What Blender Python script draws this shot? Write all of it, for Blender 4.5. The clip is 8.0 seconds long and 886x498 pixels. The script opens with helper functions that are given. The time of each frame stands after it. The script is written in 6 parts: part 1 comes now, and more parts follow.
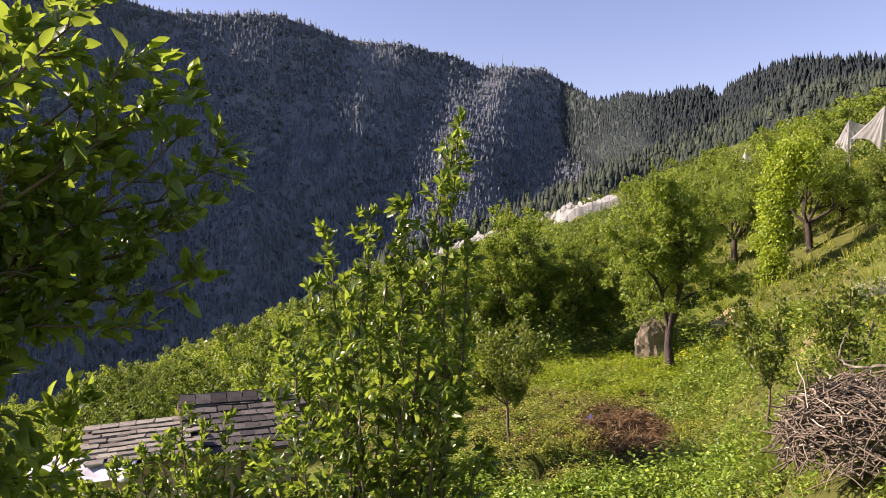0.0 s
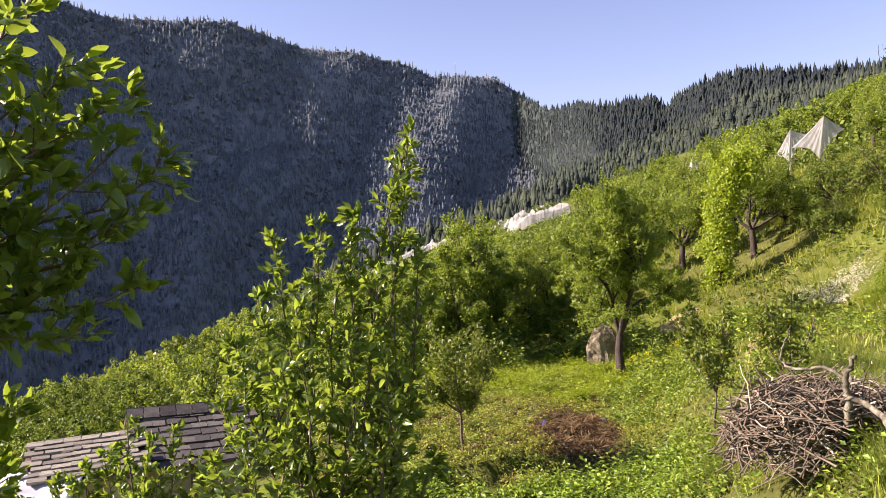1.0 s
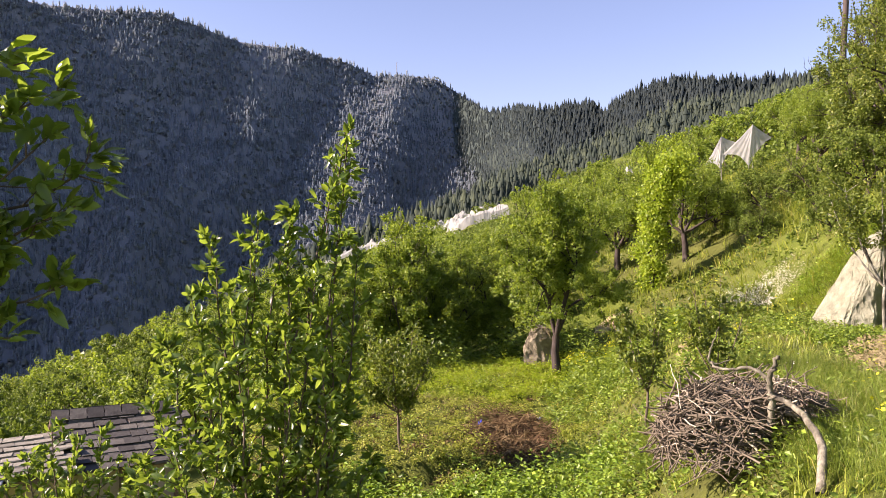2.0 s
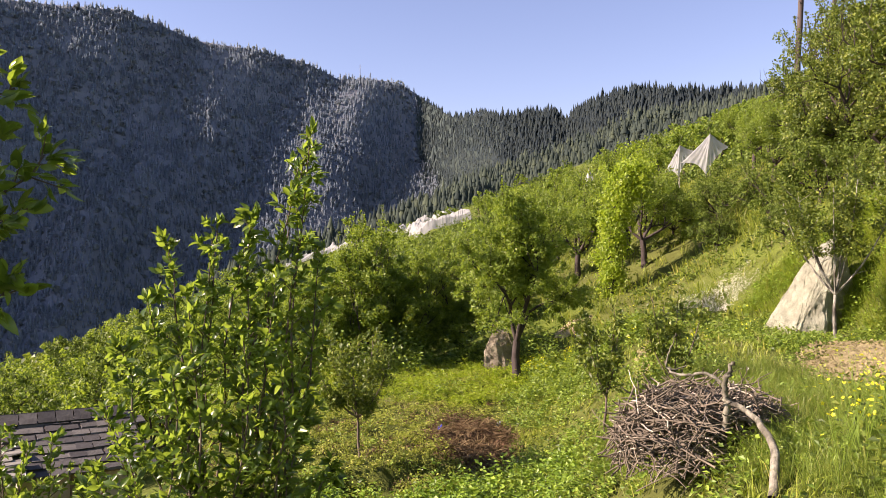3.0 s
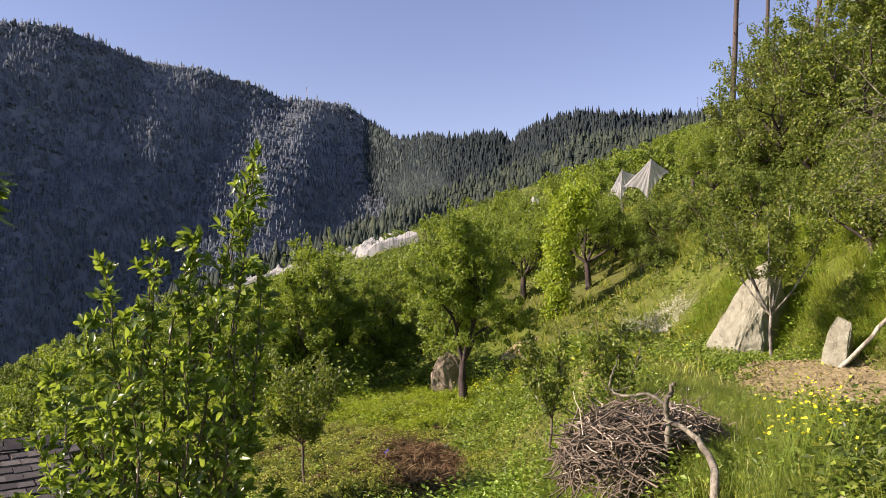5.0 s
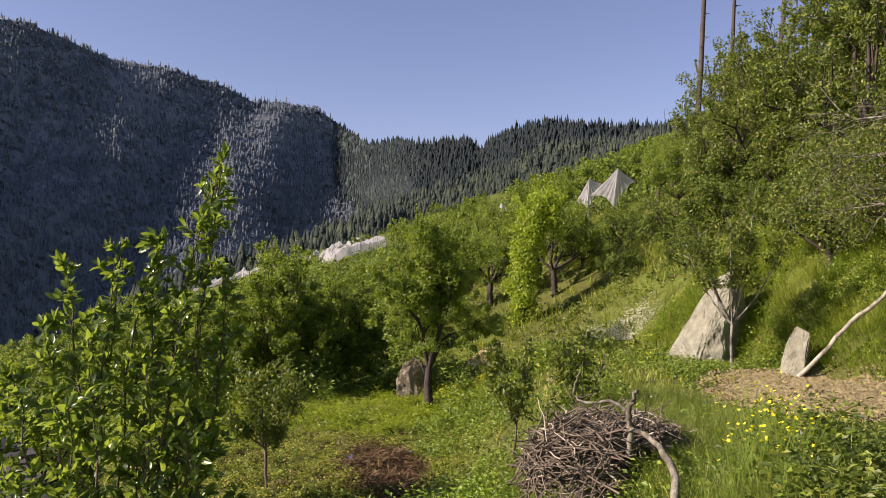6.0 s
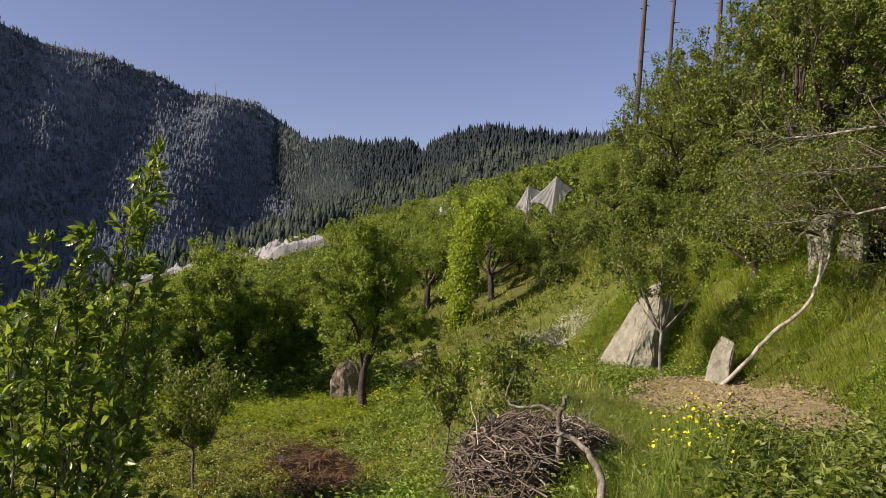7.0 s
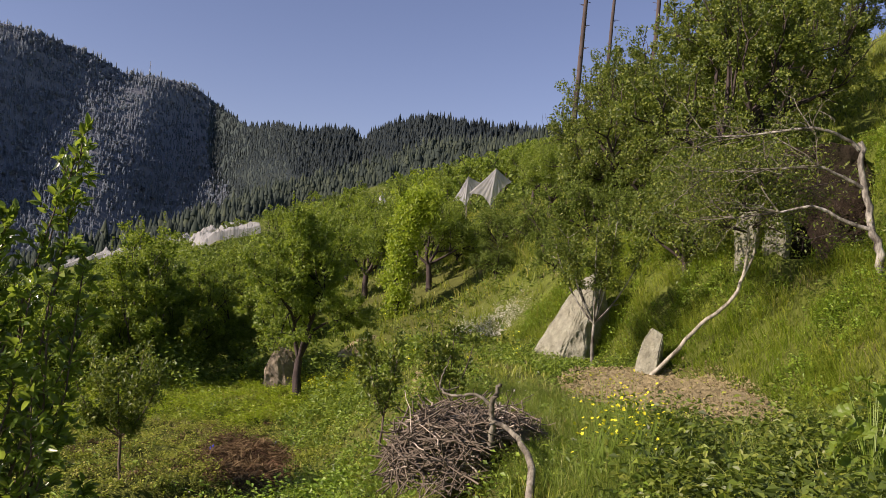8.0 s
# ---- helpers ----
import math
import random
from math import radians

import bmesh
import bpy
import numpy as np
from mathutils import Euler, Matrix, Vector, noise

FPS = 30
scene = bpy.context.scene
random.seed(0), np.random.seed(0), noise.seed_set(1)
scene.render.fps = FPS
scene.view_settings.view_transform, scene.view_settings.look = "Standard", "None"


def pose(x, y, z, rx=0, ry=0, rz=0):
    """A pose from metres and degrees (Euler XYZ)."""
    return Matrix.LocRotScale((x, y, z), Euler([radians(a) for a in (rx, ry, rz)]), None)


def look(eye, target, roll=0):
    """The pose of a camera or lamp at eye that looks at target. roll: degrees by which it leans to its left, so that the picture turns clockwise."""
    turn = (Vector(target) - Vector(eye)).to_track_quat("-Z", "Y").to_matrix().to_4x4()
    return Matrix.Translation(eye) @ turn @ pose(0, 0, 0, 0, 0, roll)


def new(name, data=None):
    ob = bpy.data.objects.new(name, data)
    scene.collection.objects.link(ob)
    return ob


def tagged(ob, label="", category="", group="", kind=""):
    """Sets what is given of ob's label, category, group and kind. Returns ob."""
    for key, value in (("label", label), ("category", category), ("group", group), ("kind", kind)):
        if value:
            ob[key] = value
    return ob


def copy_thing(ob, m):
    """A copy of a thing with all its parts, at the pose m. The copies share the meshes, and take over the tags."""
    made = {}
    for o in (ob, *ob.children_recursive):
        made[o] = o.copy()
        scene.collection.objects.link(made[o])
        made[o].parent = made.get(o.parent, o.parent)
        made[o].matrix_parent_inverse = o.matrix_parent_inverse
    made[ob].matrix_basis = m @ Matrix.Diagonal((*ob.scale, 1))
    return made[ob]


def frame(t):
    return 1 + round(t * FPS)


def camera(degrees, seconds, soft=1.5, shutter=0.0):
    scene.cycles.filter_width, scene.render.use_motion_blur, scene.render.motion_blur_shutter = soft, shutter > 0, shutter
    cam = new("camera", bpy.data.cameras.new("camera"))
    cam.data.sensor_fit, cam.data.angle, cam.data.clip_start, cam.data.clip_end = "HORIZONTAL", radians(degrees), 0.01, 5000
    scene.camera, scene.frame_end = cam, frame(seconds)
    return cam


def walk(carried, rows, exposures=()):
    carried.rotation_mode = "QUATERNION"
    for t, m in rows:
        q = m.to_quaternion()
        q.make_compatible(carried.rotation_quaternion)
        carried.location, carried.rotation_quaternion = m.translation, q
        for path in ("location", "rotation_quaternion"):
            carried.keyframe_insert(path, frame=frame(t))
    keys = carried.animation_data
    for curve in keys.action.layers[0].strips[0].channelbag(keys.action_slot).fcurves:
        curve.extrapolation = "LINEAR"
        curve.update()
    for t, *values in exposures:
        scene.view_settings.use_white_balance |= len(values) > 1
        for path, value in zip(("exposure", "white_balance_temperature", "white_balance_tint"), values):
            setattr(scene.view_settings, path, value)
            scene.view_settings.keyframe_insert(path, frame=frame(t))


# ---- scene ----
cam = camera(59.6, 8.0, 0.8)
PATH = [
    (0, (0.404, 0.358, 4.341), (0.398, 2.358, 4.333), -0.5),
    (0.5, (0.414, 0.344, 4.341), (0.475, 2.343, 4.348), -0.6),
    (1, (0.424, 0.337, 4.34), (0.537, 2.334, 4.352), -0.9),
    (1.5, (0.428, 0.331, 4.341), (0.626, 2.321, 4.349), -0.6),
    (3, (0.427, 0.337, 4.349), (0.793, 2.304, 4.37), 0.3),
    (3.5, (0.428, 0.328, 4.352), (0.842, 2.285, 4.382), 0.5),
    (4, (0.427, 0.33, 4.349), (0.875, 2.279, 4.411), 0.2),
    (4.5, (0.433, 0.328, 4.354), (0.909, 2.269, 4.429), 0.1),
    (6, (0.43, 0.314, 4.357), (1.009, 2.226, 4.451), 1.0),
    (6.5, (0.431, 0.299, 4.361), (1.086, 2.186, 4.465), 1.8),
    (7, (0.433, 0.298, 4.363), (1.161, 2.158, 4.468), 2.5),
    (7.5, (0.436, 0.285, 4.361), (1.241, 2.112, 4.467), 3.3),
    (8, (0.441, 0.277, 4.355), (1.315, 2.074, 4.442), 3.4),
]
EXPOSURES = [(0, 1.36, 7010, 42), (0.5, 1.45, 7010, 42), (1.5, 1.64, 7010, 40), (3, 1.50, 7010, 39), (4.5, 1.26, 6960, 38), (6, 0.93, 6820, 38), (6.5, 0.73, 6820, 37), (7, 0.65, 6820, 37), (8, 0.65, 6820, 37)]
walk(cam, [(t, look(eye, target, roll)) for t, eye, target, roll in PATH], EXPOSURES)

# ---- world, sun, exposure ----
SUN_AZ, SUN_EL = -88.0, 30.0
world = bpy.data.worlds.new("world")
scene.world = world
world.use_nodes = True
wn = world.node_tree
bg = wn.nodes["Background"]
sky = wn.nodes.new("ShaderNodeTexSky")
sky.sky_type = "NISHITA"
sky.sun_disc = False
sky.sun_elevation = radians(SUN_EL)
sky.sun_rotation = radians(SUN_AZ % 360)
sky.altitude = 2200
sky.air_density = 1.3
sky.dust_density = 1.6
sky.ozone_density = 2.0
wn.links.new(sky.outputs["Color"], bg.inputs["Color"])
bg.inputs["Strength"].default_value = 0.073
sun = new("sun", bpy.data.lights.new("sun", "SUN"))
sun.data.energy = 5.0
sun.data.angle = radians(0.55)
sun.data.color = (1.0, 0.93, 0.80)
sun_dir = Vector((math.sin(radians(SUN_AZ)) * math.cos(radians(SUN_EL)), math.cos(radians(SUN_AZ)) * math.cos(radians(SUN_EL)), math.sin(radians(SUN_EL))))
sun.matrix_world = look(sun_dir * 50, (0, 0, 0))

# ---- materials ----


def material(name, rough=0.8, spec=0.3):
    m = bpy.data.materials.new(name)
    m.use_nodes = True
    b = m.node_tree.nodes["Principled BSDF"]
    b.inputs["Roughness"].default_value = rough
    b.inputs["Specular IOR Level"].default_value = spec
    return m, m.node_tree, b


def ramp(nt, src, stops):
    r = nt.nodes.new("ShaderNodeValToRGB")
    e = r.color_ramp.elements
    while len(e) < len(stops):
        e.new(0.5)
    for el, (p, c) in zip(e, stops):
        el.position, el.color = p, (*c, 1)
    nt.links.new(src, r.inputs["Fac"])
    return r.outputs["Color"]


def noise_tex(nt, scale, detail=5, rough=0.6, stretch=None):
    geo = nt.nodes.new("ShaderNodeTexCoord")
    t = nt.nodes.new("ShaderNodeTexNoise")
    t.inputs["Scale"].default_value = scale
    t.inputs["Detail"].default_value = detail
    t.inputs["Roughness"].default_value = rough
    src = geo.outputs["Object"]
    if stretch:
        mp = nt.nodes.new("ShaderNodeMapping")
        mp.inputs["Scale"].default_value = stretch
        nt.links.new(src, mp.inputs["Vector"])
        src = mp.outputs["Vector"]
    nt.links.new(src, t.inputs["Vector"])
    return t.outputs["Fac"]


def mixc(nt, a, b, fac, mode="MIX"):
    m = nt.nodes.new("ShaderNodeMix")
    m.data_type, m.blend_type = "RGBA", mode
    for sock, v in ((m.inputs[6], a), (m.inputs[7], b), (m.inputs[0], fac)):
        if isinstance(v, tuple):
            sock.default_value = (*v, 1)
        elif isinstance(v, (int, float)):
            sock.default_value = v
        else:
            nt.links.new(v, sock)
    return m.outputs[2]


def bump(nt, b, height, strength, dist):
    n = nt.nodes.new("ShaderNodeBump")
    n.inputs["Strength"].default_value = strength
    n.inputs["Distance"].default_value = dist
    nt.links.new(height, n.inputs["Height"])
    nt.links.new(n.outputs["Normal"], b.inputs["Normal"])


def surface(name, stops, scale, rough=0.85, spec=0.25, bump_scale=None, bump_strength=0.6, bump_dist=0.02, stretch=None, patch=None):
    """A plain opaque surface: fine grain by stops, broad patches on top, relief."""
    m, nt, b = material(name, rough, spec)
    n1 = noise_tex(nt, scale, 6, 0.65, stretch)
    col = ramp(nt, n1, stops)
    if patch:
        n2 = noise_tex(nt, patch[0], 3, 0.5)
        col = mixc(nt, col, patch[1], ramp(nt, n2, [(0.45, (0, 0, 0)), (0.65, (patch[2],) * 3)]))
    nt.links.new(col, b.inputs["Base Color"])
    bump(nt, b, noise_tex(nt, bump_scale or scale * 2, 8, 0.7, stretch), bump_strength, bump_dist)
    return m


def leaf_material(name, stops, trans, rough=0.42, spec=0.45, share=0.42, patch=0.0):
    """Thin leaves: every leaf its own tone, light shining through."""
    m, nt, b = material(name, rough, spec)
    g = nt.nodes.new("ShaderNodeNewGeometry")
    col = ramp(nt, g.outputs["Random Per Island"], stops)
    if patch:
        n2 = noise_tex(nt, patch, 3, 0.5)
        col = mixc(nt, col, mixc(nt, col, (0.55, 0.75, 0.35), 1.0, "MULTIPLY"), ramp(nt, n2, [(0.42, (0, 0, 0)), (0.6, (0.8,) * 3)]))
    nt.links.new(col, b.inputs["Base Color"])
    t = nt.nodes.new("ShaderNodeBsdfTranslucent")
    tc = mixc(nt, col, trans, 0.55)
    nt.links.new(tc, t.inputs["Color"])
    mx = nt.nodes.new("ShaderNodeMixShader")
    mx.inputs[0].default_value = share
    nt.links.new(b.outputs[0], mx.inputs[1])
    nt.links.new(t.outputs[0], mx.inputs[2])
    nt.links.new(mx.outputs[0], nt.nodes["Material Output"].inputs["Surface"])
    return m


M_LEAF_NEAR = leaf_material("apple_leaf_near", [(0.0, (0.036, 0.074, 0.018)), (0.45, (0.070, 0.132, 0.026)), (0.85, (0.130, 0.212, 0.038)), (1.0, (0.225, 0.305, 0.070))], (0.380, 0.535, 0.036), 0.30, 0.55, 0.50)
M_LEAF = leaf_material("apple_leaf", [(0.0, (0.055, 0.095, 0.014)), (0.5, (0.138, 0.218, 0.027)), (1.0, (0.250, 0.330, 0.046))], (0.430, 0.580, 0.030), 0.5, 0.4, 0.43)
M_LEAF_DARK = leaf_material("pear_leaf", [(0.0, (0.033, 0.058, 0.010)), (0.5, (0.095, 0.146, 0.018)), (1.0, (0.205, 0.248, 0.034))], (0.310, 0.420, 0.028), 0.5, 0.4, 0.30)
M_IVY = leaf_material("vine_leaf", [(0.0, (0.120, 0.193, 0.012)), (0.5, (0.201, 0.305, 0.013)), (1.0, (0.319, 0.408, 0.026))], (0.452, 0.590, 0.019), 0.45, 0.4, 0.45)
M_SHRUB = leaf_material("shrub_leaf", [(0.0, (0.029, 0.051, 0.008)), (0.5, (0.096, 0.155, 0.018)), (1.0, (0.177, 0.240, 0.032))], (0.226, 0.337, 0.023), 0.6, 0.3, 0.28)
M_HERB = leaf_material("herb_leaf", [(0.0, (0.039, 0.072, 0.008)), (0.5, (0.129, 0.222, 0.021)), (1.0, (0.247, 0.342, 0.040))], (0.377, 0.524, 0.021), 0.5, 0.4, 0.24)
M_LUSH = leaf_material("lush_weed_leaf", [(0.0, (0.050, 0.098, 0.010)), (0.5, (0.145, 0.262, 0.022)), (1.0, (0.262, 0.385, 0.040))], (0.390, 0.570, 0.024), 0.5, 0.4, 0.28)
M_COVER = leaf_material("ground_cover_leaf", [(0.0, (0.083, 0.112, 0.018)), (0.35, (0.204, 0.252, 0.036)), (0.8, (0.314, 0.364, 0.050)), (1.0, (0.396, 0.370, 0.100))], (0.440, 0.526, 0.040), 0.65, 0.25, 0.26)
M_GRASS = leaf_material("grass_blade", [(0.0, (0.065, 0.091, 0.010)), (0.5, (0.184, 0.247, 0.025)), (0.85, (0.272, 0.325, 0.038)), (1.0, (0.412, 0.357, 0.089))], (0.433, 0.546, 0.028), 0.5, 0.4, 0.28)
M_GRASS_BANK = leaf_material("bank_grass_blade", [(0.0, (0.095, 0.135, 0.014)), (0.5, (0.235, 0.310, 0.028)), (0.9, (0.340, 0.400, 0.045)), (1.0, (0.430, 0.390, 0.095))], (0.470, 0.590, 0.030), 0.5, 0.4, 0.32, patch=0.9)
M_GRASS_TALL = leaf_material("tall_grass_blade", [(0.0, (0.055, 0.090, 0.012)), (0.5, (0.135, 0.210, 0.025)), (0.9, (0.225, 0.295, 0.040)), (1.0, (0.36, 0.33, 0.10))], (0.360, 0.500, 0.028), 0.5, 0.4, 0.28)
M_DRYGRASS = leaf_material("dry_grass_blade", [(0.0, (0.16, 0.14, 0.06)), (0.5, (0.26, 0.22, 0.10)), (1.0, (0.36, 0.31, 0.17))], (0.35, 0.3, 0.12), 0.6, 0.3, 0.3)
M_DEADSTALK = leaf_material("dead_stalk", [(0.0, (0.065, 0.041, 0.017)), (0.5, (0.129, 0.085, 0.037)), (1.0, (0.233, 0.177, 0.084))], (0.162, 0.117, 0.049), 0.8, 0.2, 0.2)
M_YELLOW = leaf_material("yellow_petal", [(0.0, (0.68, 0.66, 0.02)), (1.0, (0.82, 0.80, 0.04))], (0.8, 0.76, 0.02), 0.5, 0.3, 0.3)
M_WHITE = leaf_material("white_petal", [(0.0, (0.620, 0.620, 0.499)), (1.0, (0.820, 0.820, 0.688))], (0.800, 0.800, 0.645), 0.5, 0.3, 0.3)
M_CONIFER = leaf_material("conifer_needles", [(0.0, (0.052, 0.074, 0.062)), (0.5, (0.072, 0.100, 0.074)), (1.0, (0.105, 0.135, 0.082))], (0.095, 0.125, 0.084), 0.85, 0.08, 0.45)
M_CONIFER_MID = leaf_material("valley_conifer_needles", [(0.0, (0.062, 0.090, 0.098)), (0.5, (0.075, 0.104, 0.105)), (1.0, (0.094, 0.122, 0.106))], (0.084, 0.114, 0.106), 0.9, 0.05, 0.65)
# distance haze painted in: a pale blue tone, far lighter than real needles
M_FOREST_HAZE = leaf_material("hazy_far_forest", [(0.0, (0.350, 0.412, 0.445)), (0.5, (0.372, 0.434, 0.460)), (1.0, (0.395, 0.452, 0.458))], (0.374, 0.436, 0.460), 0.95, 0.02, 0.78)
M_BARK = surface("apple_bark", [(0.3, (0.026, 0.020, 0.016)), (0.6, (0.062, 0.050, 0.041)), (0.8, (0.106, 0.091, 0.077))], 14, bump_scale=22, bump_dist=0.02, stretch=(1, 1, 0.3))
M_BARK_YOUNG = surface("young_apple_bark", [(0.3, (0.060, 0.045, 0.033)), (0.6, (0.135, 0.105, 0.078)), (0.8, (0.23, 0.19, 0.145))], 14, bump_scale=30, bump_dist=0.006, stretch=(1, 1, 0.3))
M_BARK_PALE = surface("whitewashed_bark", [(0.38, (0.048, 0.044, 0.033)), (0.5, (0.165, 0.162, 0.124)), (0.66, (0.430, 0.430, 0.340))], 8, bump_scale=24, bump_dist=0.03, stretch=(1, 1, 0.35))
M_DEADWOOD = surface("weathered_dead_wood", [(0.38, (0.050, 0.046, 0.031)), (0.5, (0.145, 0.138, 0.096)), (0.62, (0.262, 0.254, 0.182)), (0.75, (0.350, 0.344, 0.252))], 11, bump_scale=40, bump_strength=1.0, bump_dist=0.012, stretch=(1, 1, 0.5), patch=(5, (0.080, 0.074, 0.049), 0.7))
M_POLE = surface("conifer_trunk", [(0.3, (0.040, 0.032, 0.026)), (0.6, (0.088, 0.073, 0.060)), (0.8, (0.132, 0.120, 0.104))], 3, stretch=(1, 1, 0.2))
M_GROUND = surface("hill_grass", [(0.25, (0.044, 0.065, 0.011)), (0.45, (0.079, 0.109, 0.016)), (0.62, (0.107, 0.143, 0.022)), (0.8, (0.138, 0.150, 0.040))], 2.2, 0.95, 0.1, 9, 0.9, 0.06, patch=(0.11, (0.081, 0.078, 0.027), 0.55))
M_SOIL = surface("dry_tilled_soil", [(0.25, (0.186, 0.154, 0.072)), (0.5, (0.311, 0.265, 0.131)), (0.75, (0.404, 0.359, 0.193))], 9, 0.95, 0.1, 24, 1.0, 0.05, patch=(1.1, (0.233, 0.201, 0.100), 0.5))
M_DUNG = surface("brown_compost", [(0.3, (0.07, 0.042, 0.024)), (0.55, (0.17, 0.105, 0.060)), (0.8, (0.29, 0.20, 0.125))], 16, 0.95, 0.1, 28, 1.0, 0.05)
M_ROCK = surface("grey_boulder", [(0.30, (0.150, 0.152, 0.098)), (0.42, (0.290, 0.300, 0.202)), (0.6, (0.385, 0.402, 0.280)), (0.8, (0.460, 0.488, 0.345))], 4.5, 0.9, 0.2, 26, 1.0, 0.08, stretch=(1.2, 1, 0.7), patch=(7.0, (0.240, 0.246, 0.168), 0.6))
M_ROCK_BROWN = surface("brown_boulder", [(0.3, (0.125, 0.108, 0.070)), (0.5, (0.270, 0.238, 0.165)), (0.75, (0.410, 0.375, 0.270))], 5, 0.9, 0.2, 14, 1.0, 0.06, patch=(1.6, (0.165, 0.142, 0.088), 0.6))
def slate_material(name, dark, mid, light):
    m, nt, b = material(name, 0.7, 0.4)
    info = nt.nodes.new("ShaderNodeObjectInfo")
    tone = ramp(nt, info.outputs["Random"], [(0.0, dark), (0.5, mid), (1.0, light)])
    col = mixc(nt, tone, mixc(nt, tone, (0.45, 0.42, 0.40), 1.0, "MULTIPLY"), ramp(nt, noise_tex(nt, 5.0, 5), [(0.4, (0, 0, 0)), (0.65, (0.8,) * 3)]))
    nt.links.new(col, b.inputs["Base Color"])
    bump(nt, b, noise_tex(nt, 26, 6), 0.6, 0.012)
    return m


# shade of the bank hollow painted in as near-black earth
M_EARTH_SHADE = surface("shade_dark_earth", [(0.3, (0.012, 0.009, 0.006)), (0.5, (0.029, 0.022, 0.014)), (0.75, (0.054, 0.041, 0.027))], 6, 0.95, 0.1, 18, 1.0, 0.08, patch=(1.5, (0.022, 0.025, 0.010), 0.6))
M_WOOD_PALE = surface("bleached_wood", [(0.34, (0.115, 0.110, 0.075)), (0.5, (0.290, 0.285, 0.205)), (0.7, (0.450, 0.445, 0.335))], 9, bump_scale=36, bump_strength=0.9, bump_dist=0.012, stretch=(1, 1, 0.5))
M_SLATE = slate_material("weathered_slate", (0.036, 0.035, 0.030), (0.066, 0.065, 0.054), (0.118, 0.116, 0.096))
# paler copy of the slate, sunlight on the lower roof painted in
M_SLATE_SUN = slate_material("sun_painted_slate", (0.120, 0.118, 0.090), (0.185, 0.183, 0.140), (0.260, 0.258, 0.200))
M_WOOD_DARK = surface("old_timber", [(0.3, (0.06, 0.042, 0.03)), (0.6, (0.14, 0.10, 0.07)), (0.8, (0.22, 0.165, 0.12))], 6, stretch=(0.3, 1, 1))
M_WALL = surface("mud_plaster", [(0.3, (0.30, 0.25, 0.19)), (0.7, (0.42, 0.36, 0.29))], 4, 0.95, 0.1)
M_TARP = surface("white_sheeting", [(0.3, (0.36, 0.38, 0.40)), (0.7, (0.48, 0.50, 0.51))], 3, 0.6, 0.3, 8, 0.4, 0.02)
# slope under the far forest, distance haze painted into its blue-grey
M_MOUNT_HAZE = surface("hazy_mountain_slope", [(0.3, (0.124, 0.144, 0.158)), (0.5, (0.138, 0.158, 0.170)), (0.7, (0.156, 0.174, 0.176))], 0.03, 0.95, 0.05, 0.055, 0.4, 5.0)
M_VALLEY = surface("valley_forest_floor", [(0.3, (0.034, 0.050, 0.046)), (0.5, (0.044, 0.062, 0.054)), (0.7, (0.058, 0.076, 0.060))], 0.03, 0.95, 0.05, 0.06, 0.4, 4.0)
M_RIDGE = surface("ridge_forest_floor", [(0.3, (0.030, 0.047, 0.027)), (0.5, (0.047, 0.066, 0.035)), (0.7, (0.072, 0.085, 0.045))], 0.03, 0.95, 0.1, 0.1, 1.0, 3.0)
M_STEEL = surface("galvanised_steel", [(0.3, (0.3, 0.31, 0.32)), (0.7, (0.45, 0.46, 0.47))], 2, 0.5, 0.5)
M_BLUE = surface("blue_plastic", [(0.3, (0.03, 0.05, 0.45)), (0.7, (0.05, 0.09, 0.6))], 5, 0.4, 0.5)


def stick_material():
    m, nt, b = material("brush_stick", 0.85, 0.2)
    info = nt.nodes.new("ShaderNodeObjectInfo")
    n = noise_tex(nt, 18, 5, 0.6)
    base = ramp(nt, info.outputs["Random"], [(0.0, (0.135, 0.117, 0.082)), (0.5, (0.335, 0.300, 0.212)), (1.0, (0.57, 0.530, 0.395))])
    col = mixc(nt, base, mixc(nt, base, (0.6, 0.55, 0.52), 1.0, "MULTIPLY"), n)
    nt.links.new(col, b.inputs["Base Color"])
    bump(nt, b, noise_tex(nt, 60, 4), 0.5, 0.004)
    return m


M_STICK = stick_material()


def net_material():
    m, nt, b = material("anti_hail_net", 0.8, 0.2)
    n = noise_tex(nt, 1.6, 4, 0.6, (1, 1, 0.35))
    col = ramp(nt, n, [(0.3, (0.29, 0.31, 0.29)), (0.7, (0.43, 0.455, 0.42))])
    nt.links.new(col, b.inputs["Base Color"])
    t = nt.nodes.new("ShaderNodeBsdfTranslucent")
    t.inputs["Color"].default_value = (0.58, 0.60, 0.53, 1)
    clear = nt.nodes.new("ShaderNodeBsdfTransparent")
    a, c = nt.nodes.new("ShaderNodeMixShader"), nt.nodes.new("ShaderNodeMixShader")
    a.inputs[0].default_value, c.inputs[0].default_value = 0.35, 0.12
    nt.links.new(b.outputs[0], a.inputs[1])
    nt.links.new(t.outputs[0], a.inputs[2])
    nt.links.new(a.outputs[0], c.inputs[1])
    nt.links.new(clear.outputs[0], c.inputs[2])
    nt.links.new(c.outputs[0], nt.nodes["Material Output"].inputs["Surface"])
    return m


M_NET = net_material()

# ---- mesh helpers ----


